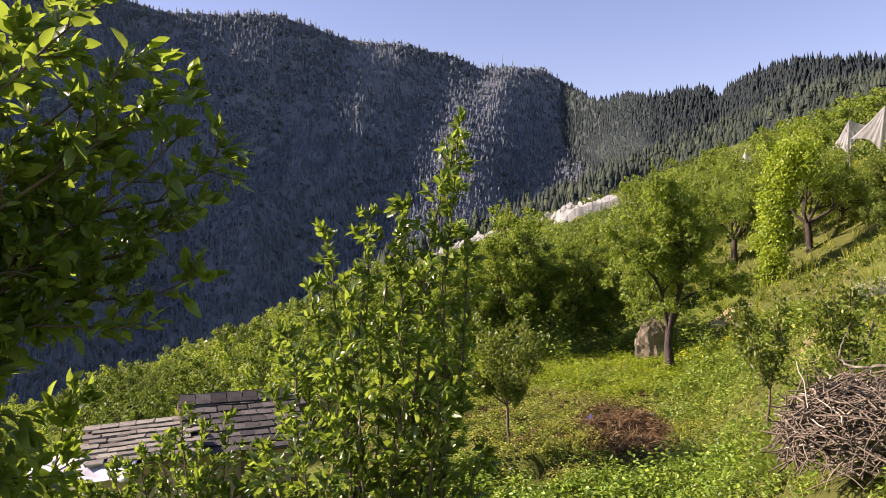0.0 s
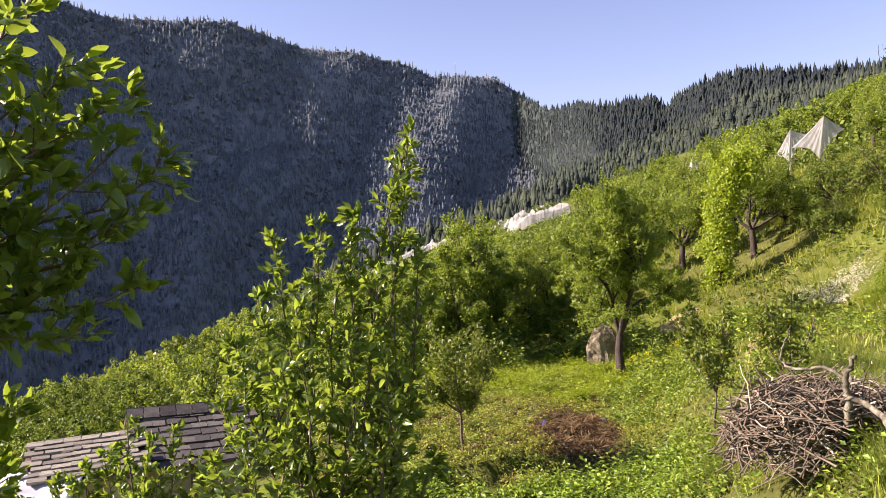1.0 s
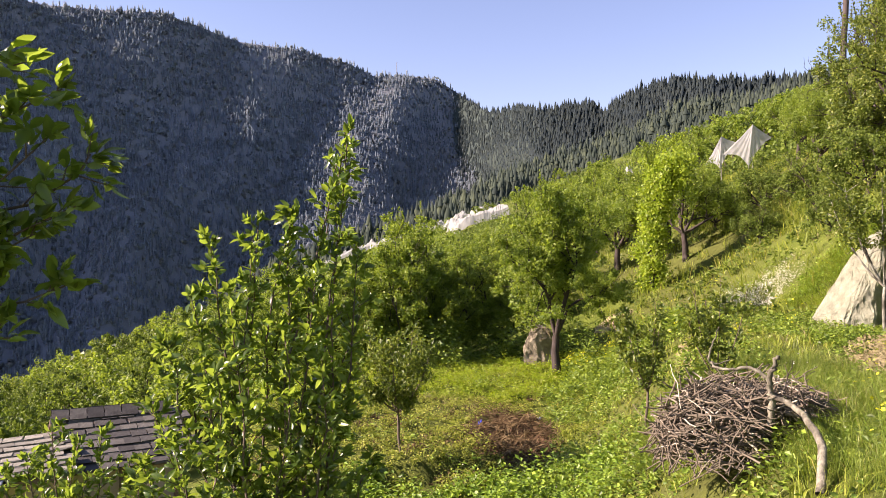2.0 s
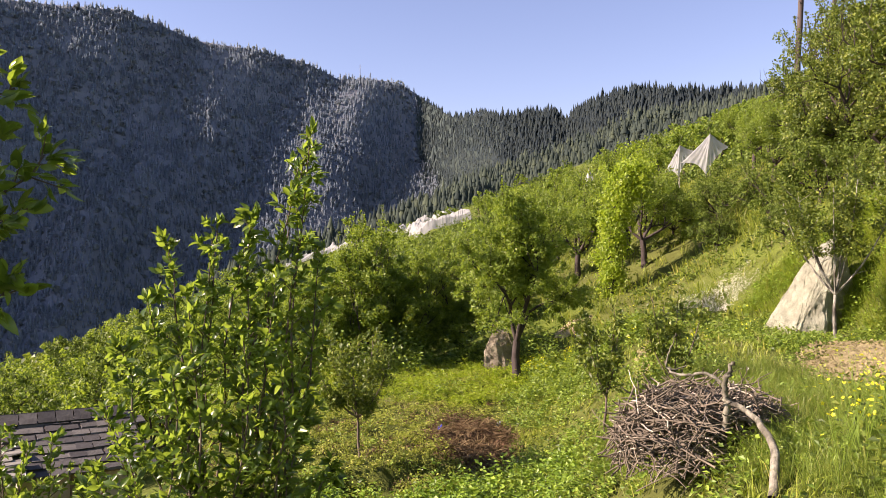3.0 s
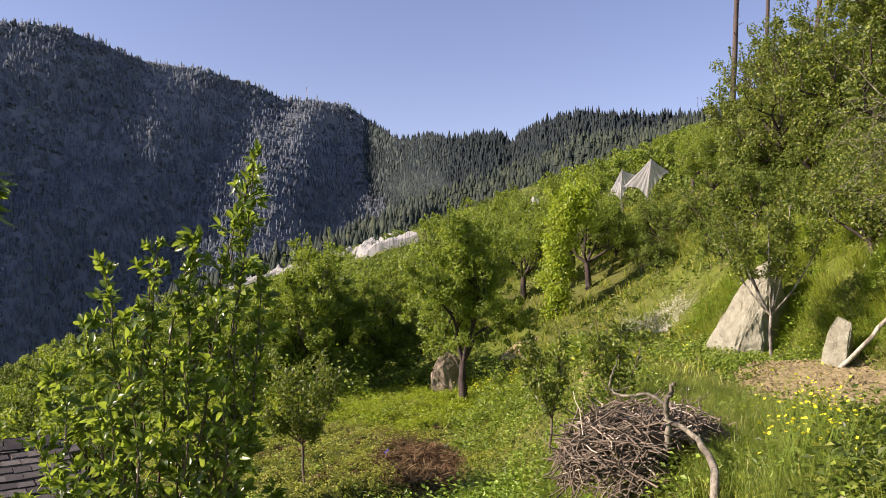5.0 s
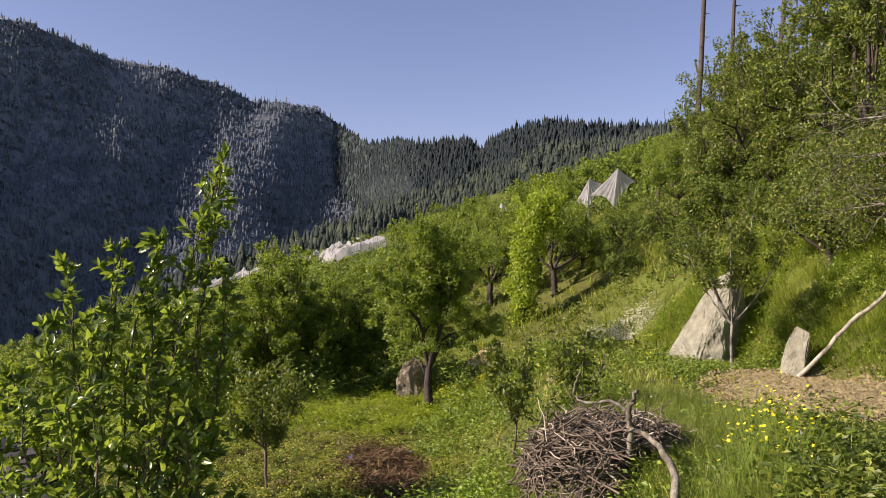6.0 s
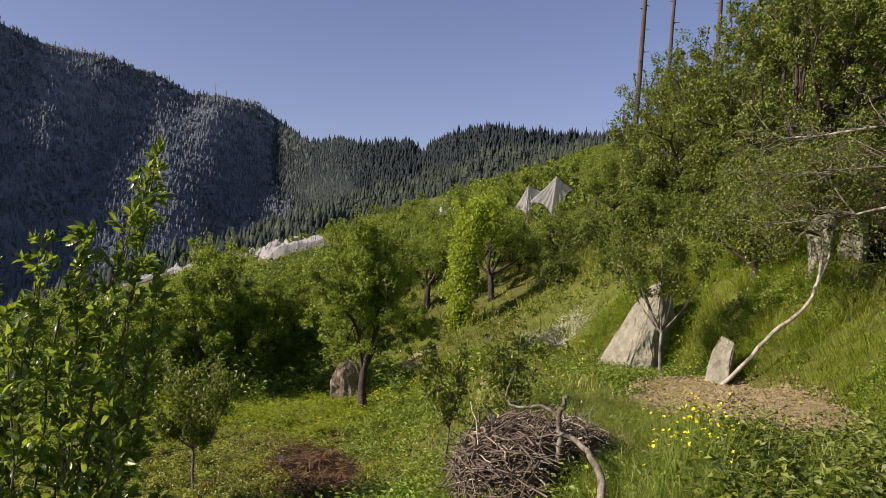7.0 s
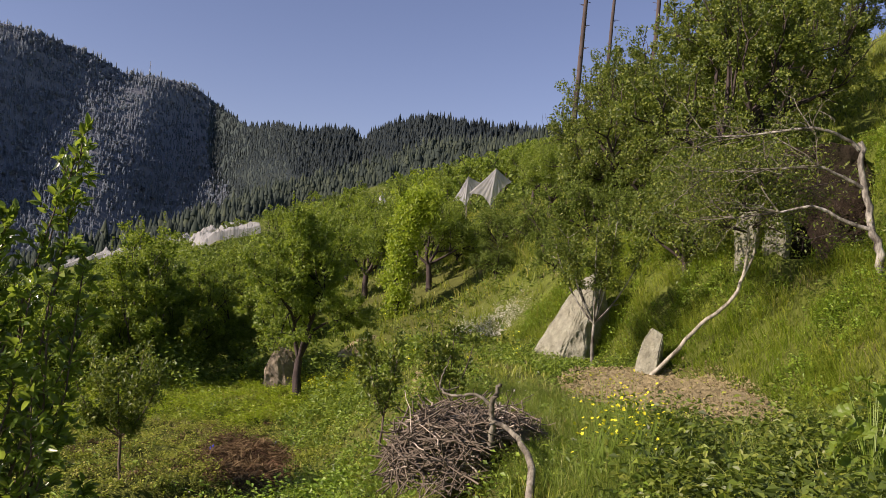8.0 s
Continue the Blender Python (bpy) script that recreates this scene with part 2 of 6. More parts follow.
def fast_mesh(name, verts, faces, mat, smooth=False):
    """A mesh from arrays: verts (n, 3), faces (m, k)."""
    verts, faces = np.asarray(verts, np.float32), np.asarray(faces, np.int32)
    me = bpy.data.meshes.new(name)
    m, k = faces.shape
    me.vertices.add(len(verts))
    me.vertices.foreach_set("co", verts.ravel())
    me.loops.add(m * k)
    me.loops.foreach_set("vertex_index", faces.ravel())
    me.polygons.add(m)
    me.polygons.foreach_set("loop_start", np.arange(0, m * k, k, dtype=np.int32))
    me.polygons.foreach_set("use_smooth", np.full(m, smooth))
    me.update(calc_edges=True)
    me.validate()
    me.materials.append(mat)
    return me


def part(name, me, parent=None, label=""):
    ob = new(name, me)
    if parent is not None:
        ob.parent = parent
    return tagged(ob, label)


def unit(v):
    return v / np.maximum(np.linalg.norm(v, axis=-1, keepdims=True), 1e-9)


def leaf_arrays(P, d, n, length, width, rich=False):
    """Leaves at P along d with upper side n: a folded diamond, or a fuller blade of eight corners when rich."""
    d = unit(d)
    s = unit(np.cross(d, n))
    n = np.cross(s, d)
    L, W = length[:, None], width[:, None]
    c = len(P)
    if not rich:
        V = np.stack([P, P + d * L * 0.5 + s * W * 0.5 + n * W * 0.15, P + d * L - n * L * 0.08, P + d * L * 0.5 - s * W * 0.5 + n * W * 0.15], 1).reshape(-1, 3)
        F = np.arange(c)[:, None] * 4 + np.array([[0, 1, 2, 3]])
        return V, F
    # a pointed oval blade, folded along its rib and bowed towards the tip
    bow = (0.08 + 0.30 * np.abs(np.sin(np.arange(c) * 12.9898)))[:, None]
    fold = (0.12 + 0.45 * np.abs(np.sin(np.arange(c) * 78.233)))[:, None]
    rows = [P]
    for u, half in ((0.12, 0.27), (0.34, 0.49), (0.62, 0.46), (0.85, 0.25)):
        rib = P + d * L * u - n * L * bow * u * u
        rows += [rib + s * W * half + n * W * half * fold, rib, rib - s * W * half + n * W * half * fold]
    rows.append(P + d * L - n * L * bow)
    V = np.stack(rows, 1).reshape(-1, 3)
    T = [[0, 1, 2], [0, 2, 3]]
    for k in (1, 4, 7):
        T += [[k, k + 3, k + 4], [k, k + 4, k + 1], [k + 1, k + 4, k + 5], [k + 1, k + 5, k + 2]]
    T += [[10, 13, 11], [11, 13, 12]]
    F = (np.arange(c)[:, None, None] * 14 + np.array(T)[None]).reshape(-1, 3)
    return V, F


def tubes(segs, sides=6):
    """Tapered tubes from rows (p0, p1, r0, r1)."""
    p0 = np.array([s[0] for s in segs], float)
    p1 = np.array([s[1] for s in segs], float)
    r0 = np.array([s[2] for s in segs])[:, None]
    r1 = np.array([s[3] for s in segs])[:, None]
    d = unit(p1 - p0)
    ref = np.where(np.abs(d[:, 2:3]) > 0.9, np.array([[1.0, 0, 0]]), np.array([[0, 0, 1.0]]))
    a = unit(np.cross(d, ref))
    b = np.cross(d, a)
    n = len(segs)
    V = np.zeros((n, 2 * sides, 3))
    for i in range(sides):
        c, s = math.cos(2 * math.pi * i / sides), math.sin(2 * math.pi * i / sides)
        V[:, i] = p0 - d * r0 * 0.25 + (a * c + b * s) * r0
        V[:, sides + i] = p1 + d * r1 * 0.25 + (a * c + b * s) * r1
    q = np.array([[i, (i + 1) % sides, sides + (i + 1) % sides, sides + i] for i in range(sides)])
    F = (np.arange(n)[:, None, None] * 2 * sides + q[None]).reshape(-1, 4)
    return V.reshape(-1, 3), F


def sweep(pts, r0, r1, sides=6):
    """One unbroken tapered tube along the points."""
    P = np.array(pts, float)
    m = len(P)
    t = unit(np.gradient(P, axis=0))
    ref = np.array([0.0, 0, 1]) if abs(t[:, 2]).mean() < 0.8 else np.array([1.0, 0, 0])
    a = unit(np.cross(t, ref))
    b = np.cross(t, a)
    R = np.linspace(r0, r1, m)[:, None, None]
    ang = np.arange(sides) * 2 * math.pi / sides
    V = P[:, None] + R * (a[:, None] * np.cos(ang)[None, :, None] + b[:, None] * np.sin(ang)[None, :, None])
    i, j = np.meshgrid(np.arange(m - 1), np.arange(sides), indexing="ij")
    F = np.stack([i * sides + j, i * sides + (j + 1) % sides, (i + 1) * sides + (j + 1) % sides, (i + 1) * sides + j], -1).reshape(-1, 4)
    caps = [[k, k + 1, k + 2, k + 3] for k in ((0, m * sides - sides) if sides > 4 else ())]
    return V.reshape(-1, 3), np.concatenate([F, np.array(caps)]) if caps else F


def curve_segs(pts, r0, r1):
    m = len(pts) - 1
    return [(pts[i], pts[i + 1], r0 + (r1 - r0) * i / m, r0 + (r1 - r0) * (i + 1) / m) for i in range(m)]


def sstep(a, b, x):
    t = np.clip((np.asarray(x, float) - a) / (b - a), 0, 1)
    return t * t * (3 - 2 * t)


def waves(x, y, s, k=0.0):
    """Soft uneven relief of wavelength about 6 s, between -1 and 1."""
    x, y = np.asarray(x, float) / s, np.asarray(y, float) / s
    return 0.4 * np.sin(x * 1.1 + 0.7 * y + k) + 0.35 * np.sin(1.9 * y - 0.8 * x + 2.1 + k) + 0.25 * np.sin(2.7 * x + 2.3 * y + 0.5 * np.sin(x * 1.7) + 4 + k)


# ---- the lie of the land ----


def ground_z(x, y):
    x, y = np.asarray(x, float), np.asarray(y, float)
    r = np.hypot(x, y)
    hill = -0.5 + 0.37 * (x - 0.43)
    hill = hill + 0.21 * np.clip(x - 12, 0, 60) * (1 - sstep(22, 50, y))
    foot = 10.2 - 0.45 * np.clip(9.5 - y, 0, 6)
    hill = hill + 1.35 * sstep(foot, foot + 2.2, x) * (1 - sstep(14, 24, y)) * sstep(-14, -2, y)
    hill = hill + 1.15 * sstep(12.0, 13.3, x) * (1 - sstep(9.8, 12.5, y)) * sstep(-14, -2, y)
    hill = hill + 0.22 * waves(x, y, 2.3) * sstep(8, 14, r) + 2.2 * waves(x, y, 30, 1.0) * sstep(90, 250, r)
    hill = hill + 0.13 * waves(x, y, 0.2, 2.0) * sstep(foot + 0.3, foot + 1.2, x) * (1 - sstep(14, 24, y)) * sstep(1.5, 3, y)
    hill = hill - 220 * sstep(330, 1000, r)
    hill = np.clip(hill, -300, 330)
    edge = 3.0 + 0.33 * (y - 9) - 1.8 * (1 - sstep(0, 4, y))
    up = sstep(edge - 0.3, edge + 2.3, x)
    top = 2.95 + 0.05 * waves(x, y, 0.8)
    top = top + (hill - top) * sstep(14, 19, y)
    top = top + (hill - top) * sstep(foot - 0.4, foot + 0.5, x)
    low = 1.4 + 0.06 * waves(x, y, 0.9, 3.0) + 0.07 * waves(x, y, 0.3, 1.0) + 0.06 * waves(x, y, 0.16, 2.0)
    # a small step down in front of the compost
    ease = 0.26 + 1.7 * np.exp(-((x - 3.2) / 0.9) ** 2)
    low = low - 0.26 * (1 - sstep(0.0, 1.0, (0.10 + y - 11.0 - 0.25 * (x - 2.2) - 0.25 * waves(x, y, 0.3, 5.0)) / ease))
    flat = low + (top - low) * up + 0.10 * waves(x, y, 0.2, 4.0) * 4 * up * (1 - up)
    flat = hill + (flat - hill) * sstep(-2.6, -0.9, x + 1.5 * (1 - sstep(7, 10, y)))
    w = (1 - sstep(19.5, 25, y)) * sstep(-30, -12, y)
    z = hill + (flat - hill) * w
    # a steep-walled hollow dug into the bank
    az, rr = np.degrees(np.arctan2(x - 0.43, y - 0.33)), np.hypot(x - 0.43, y - 0.33)
    dug = sstep(49.0, 50.0, az) * (1 - sstep(54.4, 55.4, az)) * (1 - sstep(16.7, 17.2, rr)) * sstep(13.6, 14.6, rr)
    return z + (np.minimum(z, 5.15) - z) * dug


def gz(x, y):
    return float(ground_z(x, y))


def polar_sheet(name, az0, az1, n_az, radii, func, mat, closed=False):
    az = np.radians(np.linspace(az0, az1, n_az, endpoint=not closed))
    A, R = np.meshgrid(az, radii)
    X, Y = R * np.sin(A), R * np.cos(A)
    V = np.stack([X, Y, func(X, Y)], -1).reshape(-1, 3)
    nr = len(radii)
    cols = n_az if closed else n_az - 1
    i, j = np.meshgrid(np.arange(nr - 1), np.arange(cols), indexing="ij")
    j2 = (j + 1) % n_az
    F = np.stack([i * n_az + j, (i + 1) * n_az + j, (i + 1) * n_az + j2, i * n_az + j2], -1).reshape(-1, 4)
    return fast_mesh(name, V, F[:, ::-1], mat, True)


radii = np.concatenate([[0.02], np.geomspace(0.6, 40, 200), np.geomspace(41.5, 3600, 120)])
ground = tagged(new("ground", polar_sheet("ground", -180, 180, 540, radii, ground_z, M_GROUND, True)), "grassy terraced hillside falling away to a valley", "ground", kind="structure")

# skylines: bearing in degrees, height over distance, distance in metres
SKY_FAR = [(-80, 0.206, 1600), (-50, 0.266, 1680), (-35, 0.306, 1760), (-23, 0.302, 1850), (-19.9, 0.29, 1870), (-16, 0.29, 1900), (-12.5, 0.293, 1935), (-9.5, 0.281, 1960), (-6.9, 0.266, 1990), (-3, 0.258, 2030), (0.6, 0.248, 2070), (2.7, 0.229, 2090), (5, 0.228, 2125), (7.3, 0.224, 2160), (9.5, 0.202, 2160), (14, 0.152, 2060), (25, 0.102, 1900), (40, 0.062, 1900)]
SKY_MID = [(8, 0.205, 1950), (9.8, 0.202, 1750), (11.0, 0.187, 1600), (12.9, 0.194, 1500), (14, 0.187, 1450), (15.3, 0.180, 1400), (18.7, 0.189, 1350), (19.4, 0.177, 1330), (21.7, 0.198, 1250), (24.1, 0.211, 1200), (27, 0.206, 1150), (30, 0.202, 1150), (40, 0.200, 1100)]
SKY_NEAR = [(-9, -0.09, 480), (-6, -0.063, 500), (0.7, -0.001, 540), (4.5, 0.029, 620), (7.8, 0.055, 700), (10.8, 0.083, 760), (13.8, 0.099, 820), (16.5, 0.119, 860), (20, 0.143, 880), (24, 0.171, 900), (30, 0.181, 900), (40, 0.215, 800), (60, 0.255, 700), (80, 0.275, 700)]


def mountain(name, sky_rows, d0, z0, spur, seed, mat, n_az, n_s, ribs=0.0, join=None):
    """A slope from its foot to its skyline with gullies and spurs, then down the far side. Gives the mesh and a function for places on it."""
    a, e, dist = (np.array(c, float) for c in zip(*sky_rows))

    def place(az, s):
        ee, dr = np.interp(az, a, e), np.interp(az, a, dist)
        foot = d0 * dr
        D = foot + (dr - foot) * s
        zr = 4.35 + ee * dr
        z00 = z0(az, foot)
        k = np.clip(s, 0, 1)
        p = 0.75 * k + 0.25 * k * k
        z = z00 + (zr - z00) * p - np.maximum(0, s - 1) * (dr - foot) * 0.7
        az_f, s_f = np.ravel(az), np.ravel(s)
        g = np.array([noise.fractal(Vector((u * 0.075 + 0.9 * v + seed, 1.5 * v - u * 0.02, seed)), 0.75, 2.1, 5) for u, v in zip(az_f, s_f)])
        g = np.reshape(g, np.shape(az))
        env = np.sin(np.pi * np.clip(s, 0.02, 0.985)) ** 0.7
        z = z + spur * (0.9 - 2.6 * np.abs(g)) * env
        if ribs:
            # long spurs that run down aslant, gentle on one flank and steep on the other
            w = np.array([noise.fractal(Vector((u * 0.09 + 7, 2.2 * v, seed)), 0.8, 2.0, 3) for u, v in zip(az_f, s_f)]).reshape(np.shape(az))
            f = np.mod((az - 15 * (s - 0.66) + 8.2 + 2.6 * w) / 10.8, 1.0)
            rib = np.where(f < 0.42, np.cos(np.pi * f / 0.42), -np.cos(np.pi * (f - 0.42) / 0.58))
            z = z + ribs * rib * (0.8 + 0.6 * w) * np.sin(np.pi * np.clip(s, 0.02, 0.99)) ** 0.55
        t = np.radians(az)
        x, y = D * np.sin(t), D * np.cos(t)
        if join:
            x2, y2, z2 = join(az, s)
            m = sstep(7.5, 14.5, az - 2.2 * np.sin(np.pi * np.clip(s, 0, 1)) + 0.5 * np.sin(17 * s))
            x, y, z = x2 + (x - x2) * m, y2 + (y - y2) * m, z2 - 3 + (z - z2 + 3) * m
        return x, y, z

    AZ, S = np.meshgrid(np.linspace(a[0], a[-1], n_az), np.linspace(0, 1.25, n_s), indexing="ij")
    V = np.stack(place(AZ, S), -1).reshape(-1, 3)
    i, j = np.meshgrid(np.arange(n_az - 1), np.arange(n_s - 1), indexing="ij")
    F = np.stack([i * n_s + j, (i + 1) * n_s + j, (i + 1) * n_s + j + 1, i * n_s + j + 1], -1).reshape(-1, 4)
    return fast_mesh(name, V, F, mat, True), place


me, far_place = mountain("far_mountain", SKY_FAR, 0.53, lambda az, d: -260 + 0 * az, 11, 0.4, M_MOUNT_HAZE, 420, 110, 29)
tagged(new("backdrop_mountain", me), "steep forested mountainside across the valley, blue haze painted into its colour", "mountain", kind="structure")
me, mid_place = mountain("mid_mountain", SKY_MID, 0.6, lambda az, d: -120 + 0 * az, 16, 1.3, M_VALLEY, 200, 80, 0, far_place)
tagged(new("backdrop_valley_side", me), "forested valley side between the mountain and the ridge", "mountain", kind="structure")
me, near_place = mountain("near_mountain", SKY_NEAR, 0.42, lambda az, d: 0.37 * d * np.sin(np.radians(az)) - 22, 14, 2.1, M_RIDGE, 300, 70)
tagged(new("backdrop_ridge", me), "conifer-covered ridge running down behind the orchards", "mountain", kind="structure")


def conifers(rng, X, Y, Z, H, layers, sides, slim):
    """Narrow firs as ragged stacked cones, joined into one mesh."""
    n = len(X)
    V, F, base = [], [], 0
    for l in range(layers):
        zb = Z + H * (0.08 + 0.80 * l / layers)
        zt = np.minimum(Z + H, zb + H * (1.35 / layers)) if l < layers - 1 else Z + H
        rad = H * slim * (1 - 0.78 * l / layers) * rng.uniform(0.75, 1.2, n)
        ring = np.zeros((n, sides + 1, 3))
        ph = rng.uniform(0, 6.28, n)
        for i in range(sides):
            t = ph + 2 * math.pi * i / sides
            rr = rad * rng.uniform(0.65, 1.2, n)
            ring[:, i] = np.stack([X + rr * np.cos(t), Y + rr * np.sin(t), zb - H * 0.05 * rng.uniform(0, 1, n)], -1)
        ring[:, sides] = np.stack([X, Y, zt], -1)
        f = np.array([[i, (i + 1) % sides, sides] for i in range(sides)])
        V.append(ring.reshape(-1, 3))
        F.append((base + np.arange(n)[:, None, None] * (sides + 1) + f[None]).reshape(-1, 3))
        base += n * (sides + 1)
    return np.concatenate(V), np.concatenate(F)


def round_crowns(rng, X, Y, Z, H, wide):
    """Rounded broadleaf crowns of uneven outline, joined into one mesh."""
    n, sides = len(X), 6
    ring = np.zeros((n, 3 * sides + 1, 3))
    for l, (h, r) in enumerate(((0.12, 0.55), (0.45, 1.0), (0.80, 0.68))):
        ph = rng.uniform(0, 6.28, n)
        for i in range(sides):
            t = ph + 2 * math.pi * i / sides
            rr = H * wide * r * rng.uniform(0.7, 1.25, n)
            ring[:, l * sides + i] = np.stack([X + rr * np.cos(t), Y + rr * np.sin(t), Z + H * (h + rng.uniform(-0.06, 0.06, n))], -1)
    ring[:, -1] = np.stack([X, Y, Z + H], -1)
    f = []
    for l in range(2):
        for i in range(sides):
            p, q = l * sides + i, l * sides + (i + 1) % sides
            f += [[p, q, q + sides], [p, q + sides, p + sides]]
    f += [[2 * sides + i, 2 * sides + (i + 1) % sides, 3 * sides] for i in range(sides)]
    return ring.reshape(-1, 3), (np.arange(n)[:, None, None] * (3 * sides + 1) + np.array(f)[None]).reshape(-1, 3)


def forest(name, label, place, az0, az1, count, hmin, hmax, layers, sides, slim, mat, seed, ridge_count, keep, rounded=False):
    rng = np.random.default_rng(seed)
    az = rng.uniform(az0, az1, count)
    s = rng.uniform(0.0, 1.0, count) ** 0.8
    k = keep(az, s, rng)
    az, s = np.concatenate([az[k], rng.uniform(az0, az1, ridge_count)]), np.concatenate([s[k], rng.uniform(0.95, 1.03, ridge_count)])
    X, Y, Z = place(az, s)
    H = rng.uniform(hmin, hmax, len(X)) * rng.choice([0.5, 0.75, 0.95, 1.2], len(X))
    V, F = round_crowns(rng, X, Y, Z - 1, H, slim) if rounded else conifers(rng, X, Y, Z - 1, H, layers, sides, slim)
    return tagged(new(name, fast_mesh(name, V, F, mat, True)), label, "forest", kind="stuff")


forest("far_conifer_forest", "dense conifer forest on the far mountainside, haze painted into its colour", far_place, -32, 10.5, 29000, 9, 18, 3, 5, 0.2, M_FOREST_HAZE, 5, 420,
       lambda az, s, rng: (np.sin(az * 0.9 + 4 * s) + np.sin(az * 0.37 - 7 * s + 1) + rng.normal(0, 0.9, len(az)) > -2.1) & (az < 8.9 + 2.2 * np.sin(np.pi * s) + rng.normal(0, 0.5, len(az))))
forest("far_broadleaf_forest", "rounded broadleaf trees on the far mountainside, haze painted into their colour", far_place, -32, 10.5, 6300, 6, 11, 0, 0, 0.5, M_FOREST_HAZE, 8, 500,
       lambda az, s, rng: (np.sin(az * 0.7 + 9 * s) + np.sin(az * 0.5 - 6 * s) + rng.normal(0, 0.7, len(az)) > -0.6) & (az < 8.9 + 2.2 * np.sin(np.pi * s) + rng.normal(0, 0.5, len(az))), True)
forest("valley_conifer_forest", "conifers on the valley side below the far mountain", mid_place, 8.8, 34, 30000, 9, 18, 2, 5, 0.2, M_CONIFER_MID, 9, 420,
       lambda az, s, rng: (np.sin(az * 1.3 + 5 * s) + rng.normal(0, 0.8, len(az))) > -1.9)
forest("ridge_conifer_forest", "tall green conifers on the sunlit ridge", near_place, -8, 40, 10500, 8.0, 16.5, 3, 6, 0.24, M_CONIFER, 6, 600,
       lambda az, s, rng: (np.sin(az * 1.3 + 5 * s) + rng.normal(0, 0.8, len(az))) > -1.9)
forest("ridge_broadleaf_trees", "rounded green trees between the ridge conifers", near_place, -8, 40, 4500, 4, 8, 0, 0, 0.5, M_CONIFER, 7, 60,
       lambda az, s, rng: (np.sin(az * 0.9 + 8 * s) + rng.normal(0, 0.6, len(az))) > 0.2, True)

# ---- trees ----


def grow(rng, height, spread, r0, fork, limbs, levels=3, up=0.25, crook=0.22):
    """A fruit tree's wood: a short trunk, limbs that fork and fork again. Rows for tubes(), and the twig places with their directions."""
    segs, tips = [], []

    def branch(p, d, length, r, level):
        n = 4
        for i in range(n):
            d = d + rng.normal(0, crook, 3) + np.array([0, 0, up * 0.25])
            d = d / np.linalg.norm(d)
            q = p + d * length / n
            ra, rb = r * (1 - 0.55 * i / n), r * (1 - 0.55 * (i + 1) / n)
            segs.append((p, q, ra, rb))
            p = q
            if level >= 2:
                tips.append((p, d))
            if level < levels and i >= (1 if level == 1 else 0):
                for _ in range(1 if i < n - 1 else 2):
                    side = rng.normal(0, 1, 3)
                    side -= d * side.dot(d)
                    side /= np.linalg.norm(side)
                    cd = d * 0.55 + side * 0.8 + np.array([0, 0, up])
                    branch(p, cd / np.linalg.norm(cd), length * rng.uniform(0.45, 0.66), rb * 0.72, level + 1)

    p = np.array([0.0, 0, -0.15])
    lean = np.array([rng.normal(0, 0.06), rng.normal(0, 0.06), 1.0])
    for i in range(3):
        q = p + lean * (fork + 0.15) / 3 + rng.normal(0, 0.025, 3)
        segs.append((p, q, r0 * (1.25 - 0.12 * i), r0 * (1.13 - 0.12 * i)))
        p = q
    for k in range(limbs):
        t = 2 * math.pi * (k + rng.uniform(-0.25, 0.25)) / limbs
        rise = rng.uniform(0.55, 1.5)
        d = np.array([math.cos(t), math.sin(t), rise])
        ln = min(spread * math.hypot(1, rise) * 0.8, (height - fork) * 0.8) * rng.uniform(0.8, 1.1)
        branch(p, d / np.linalg.norm(d), ln, r0 * rng.uniform(0.5, 0.68), 1)
    return segs, tips


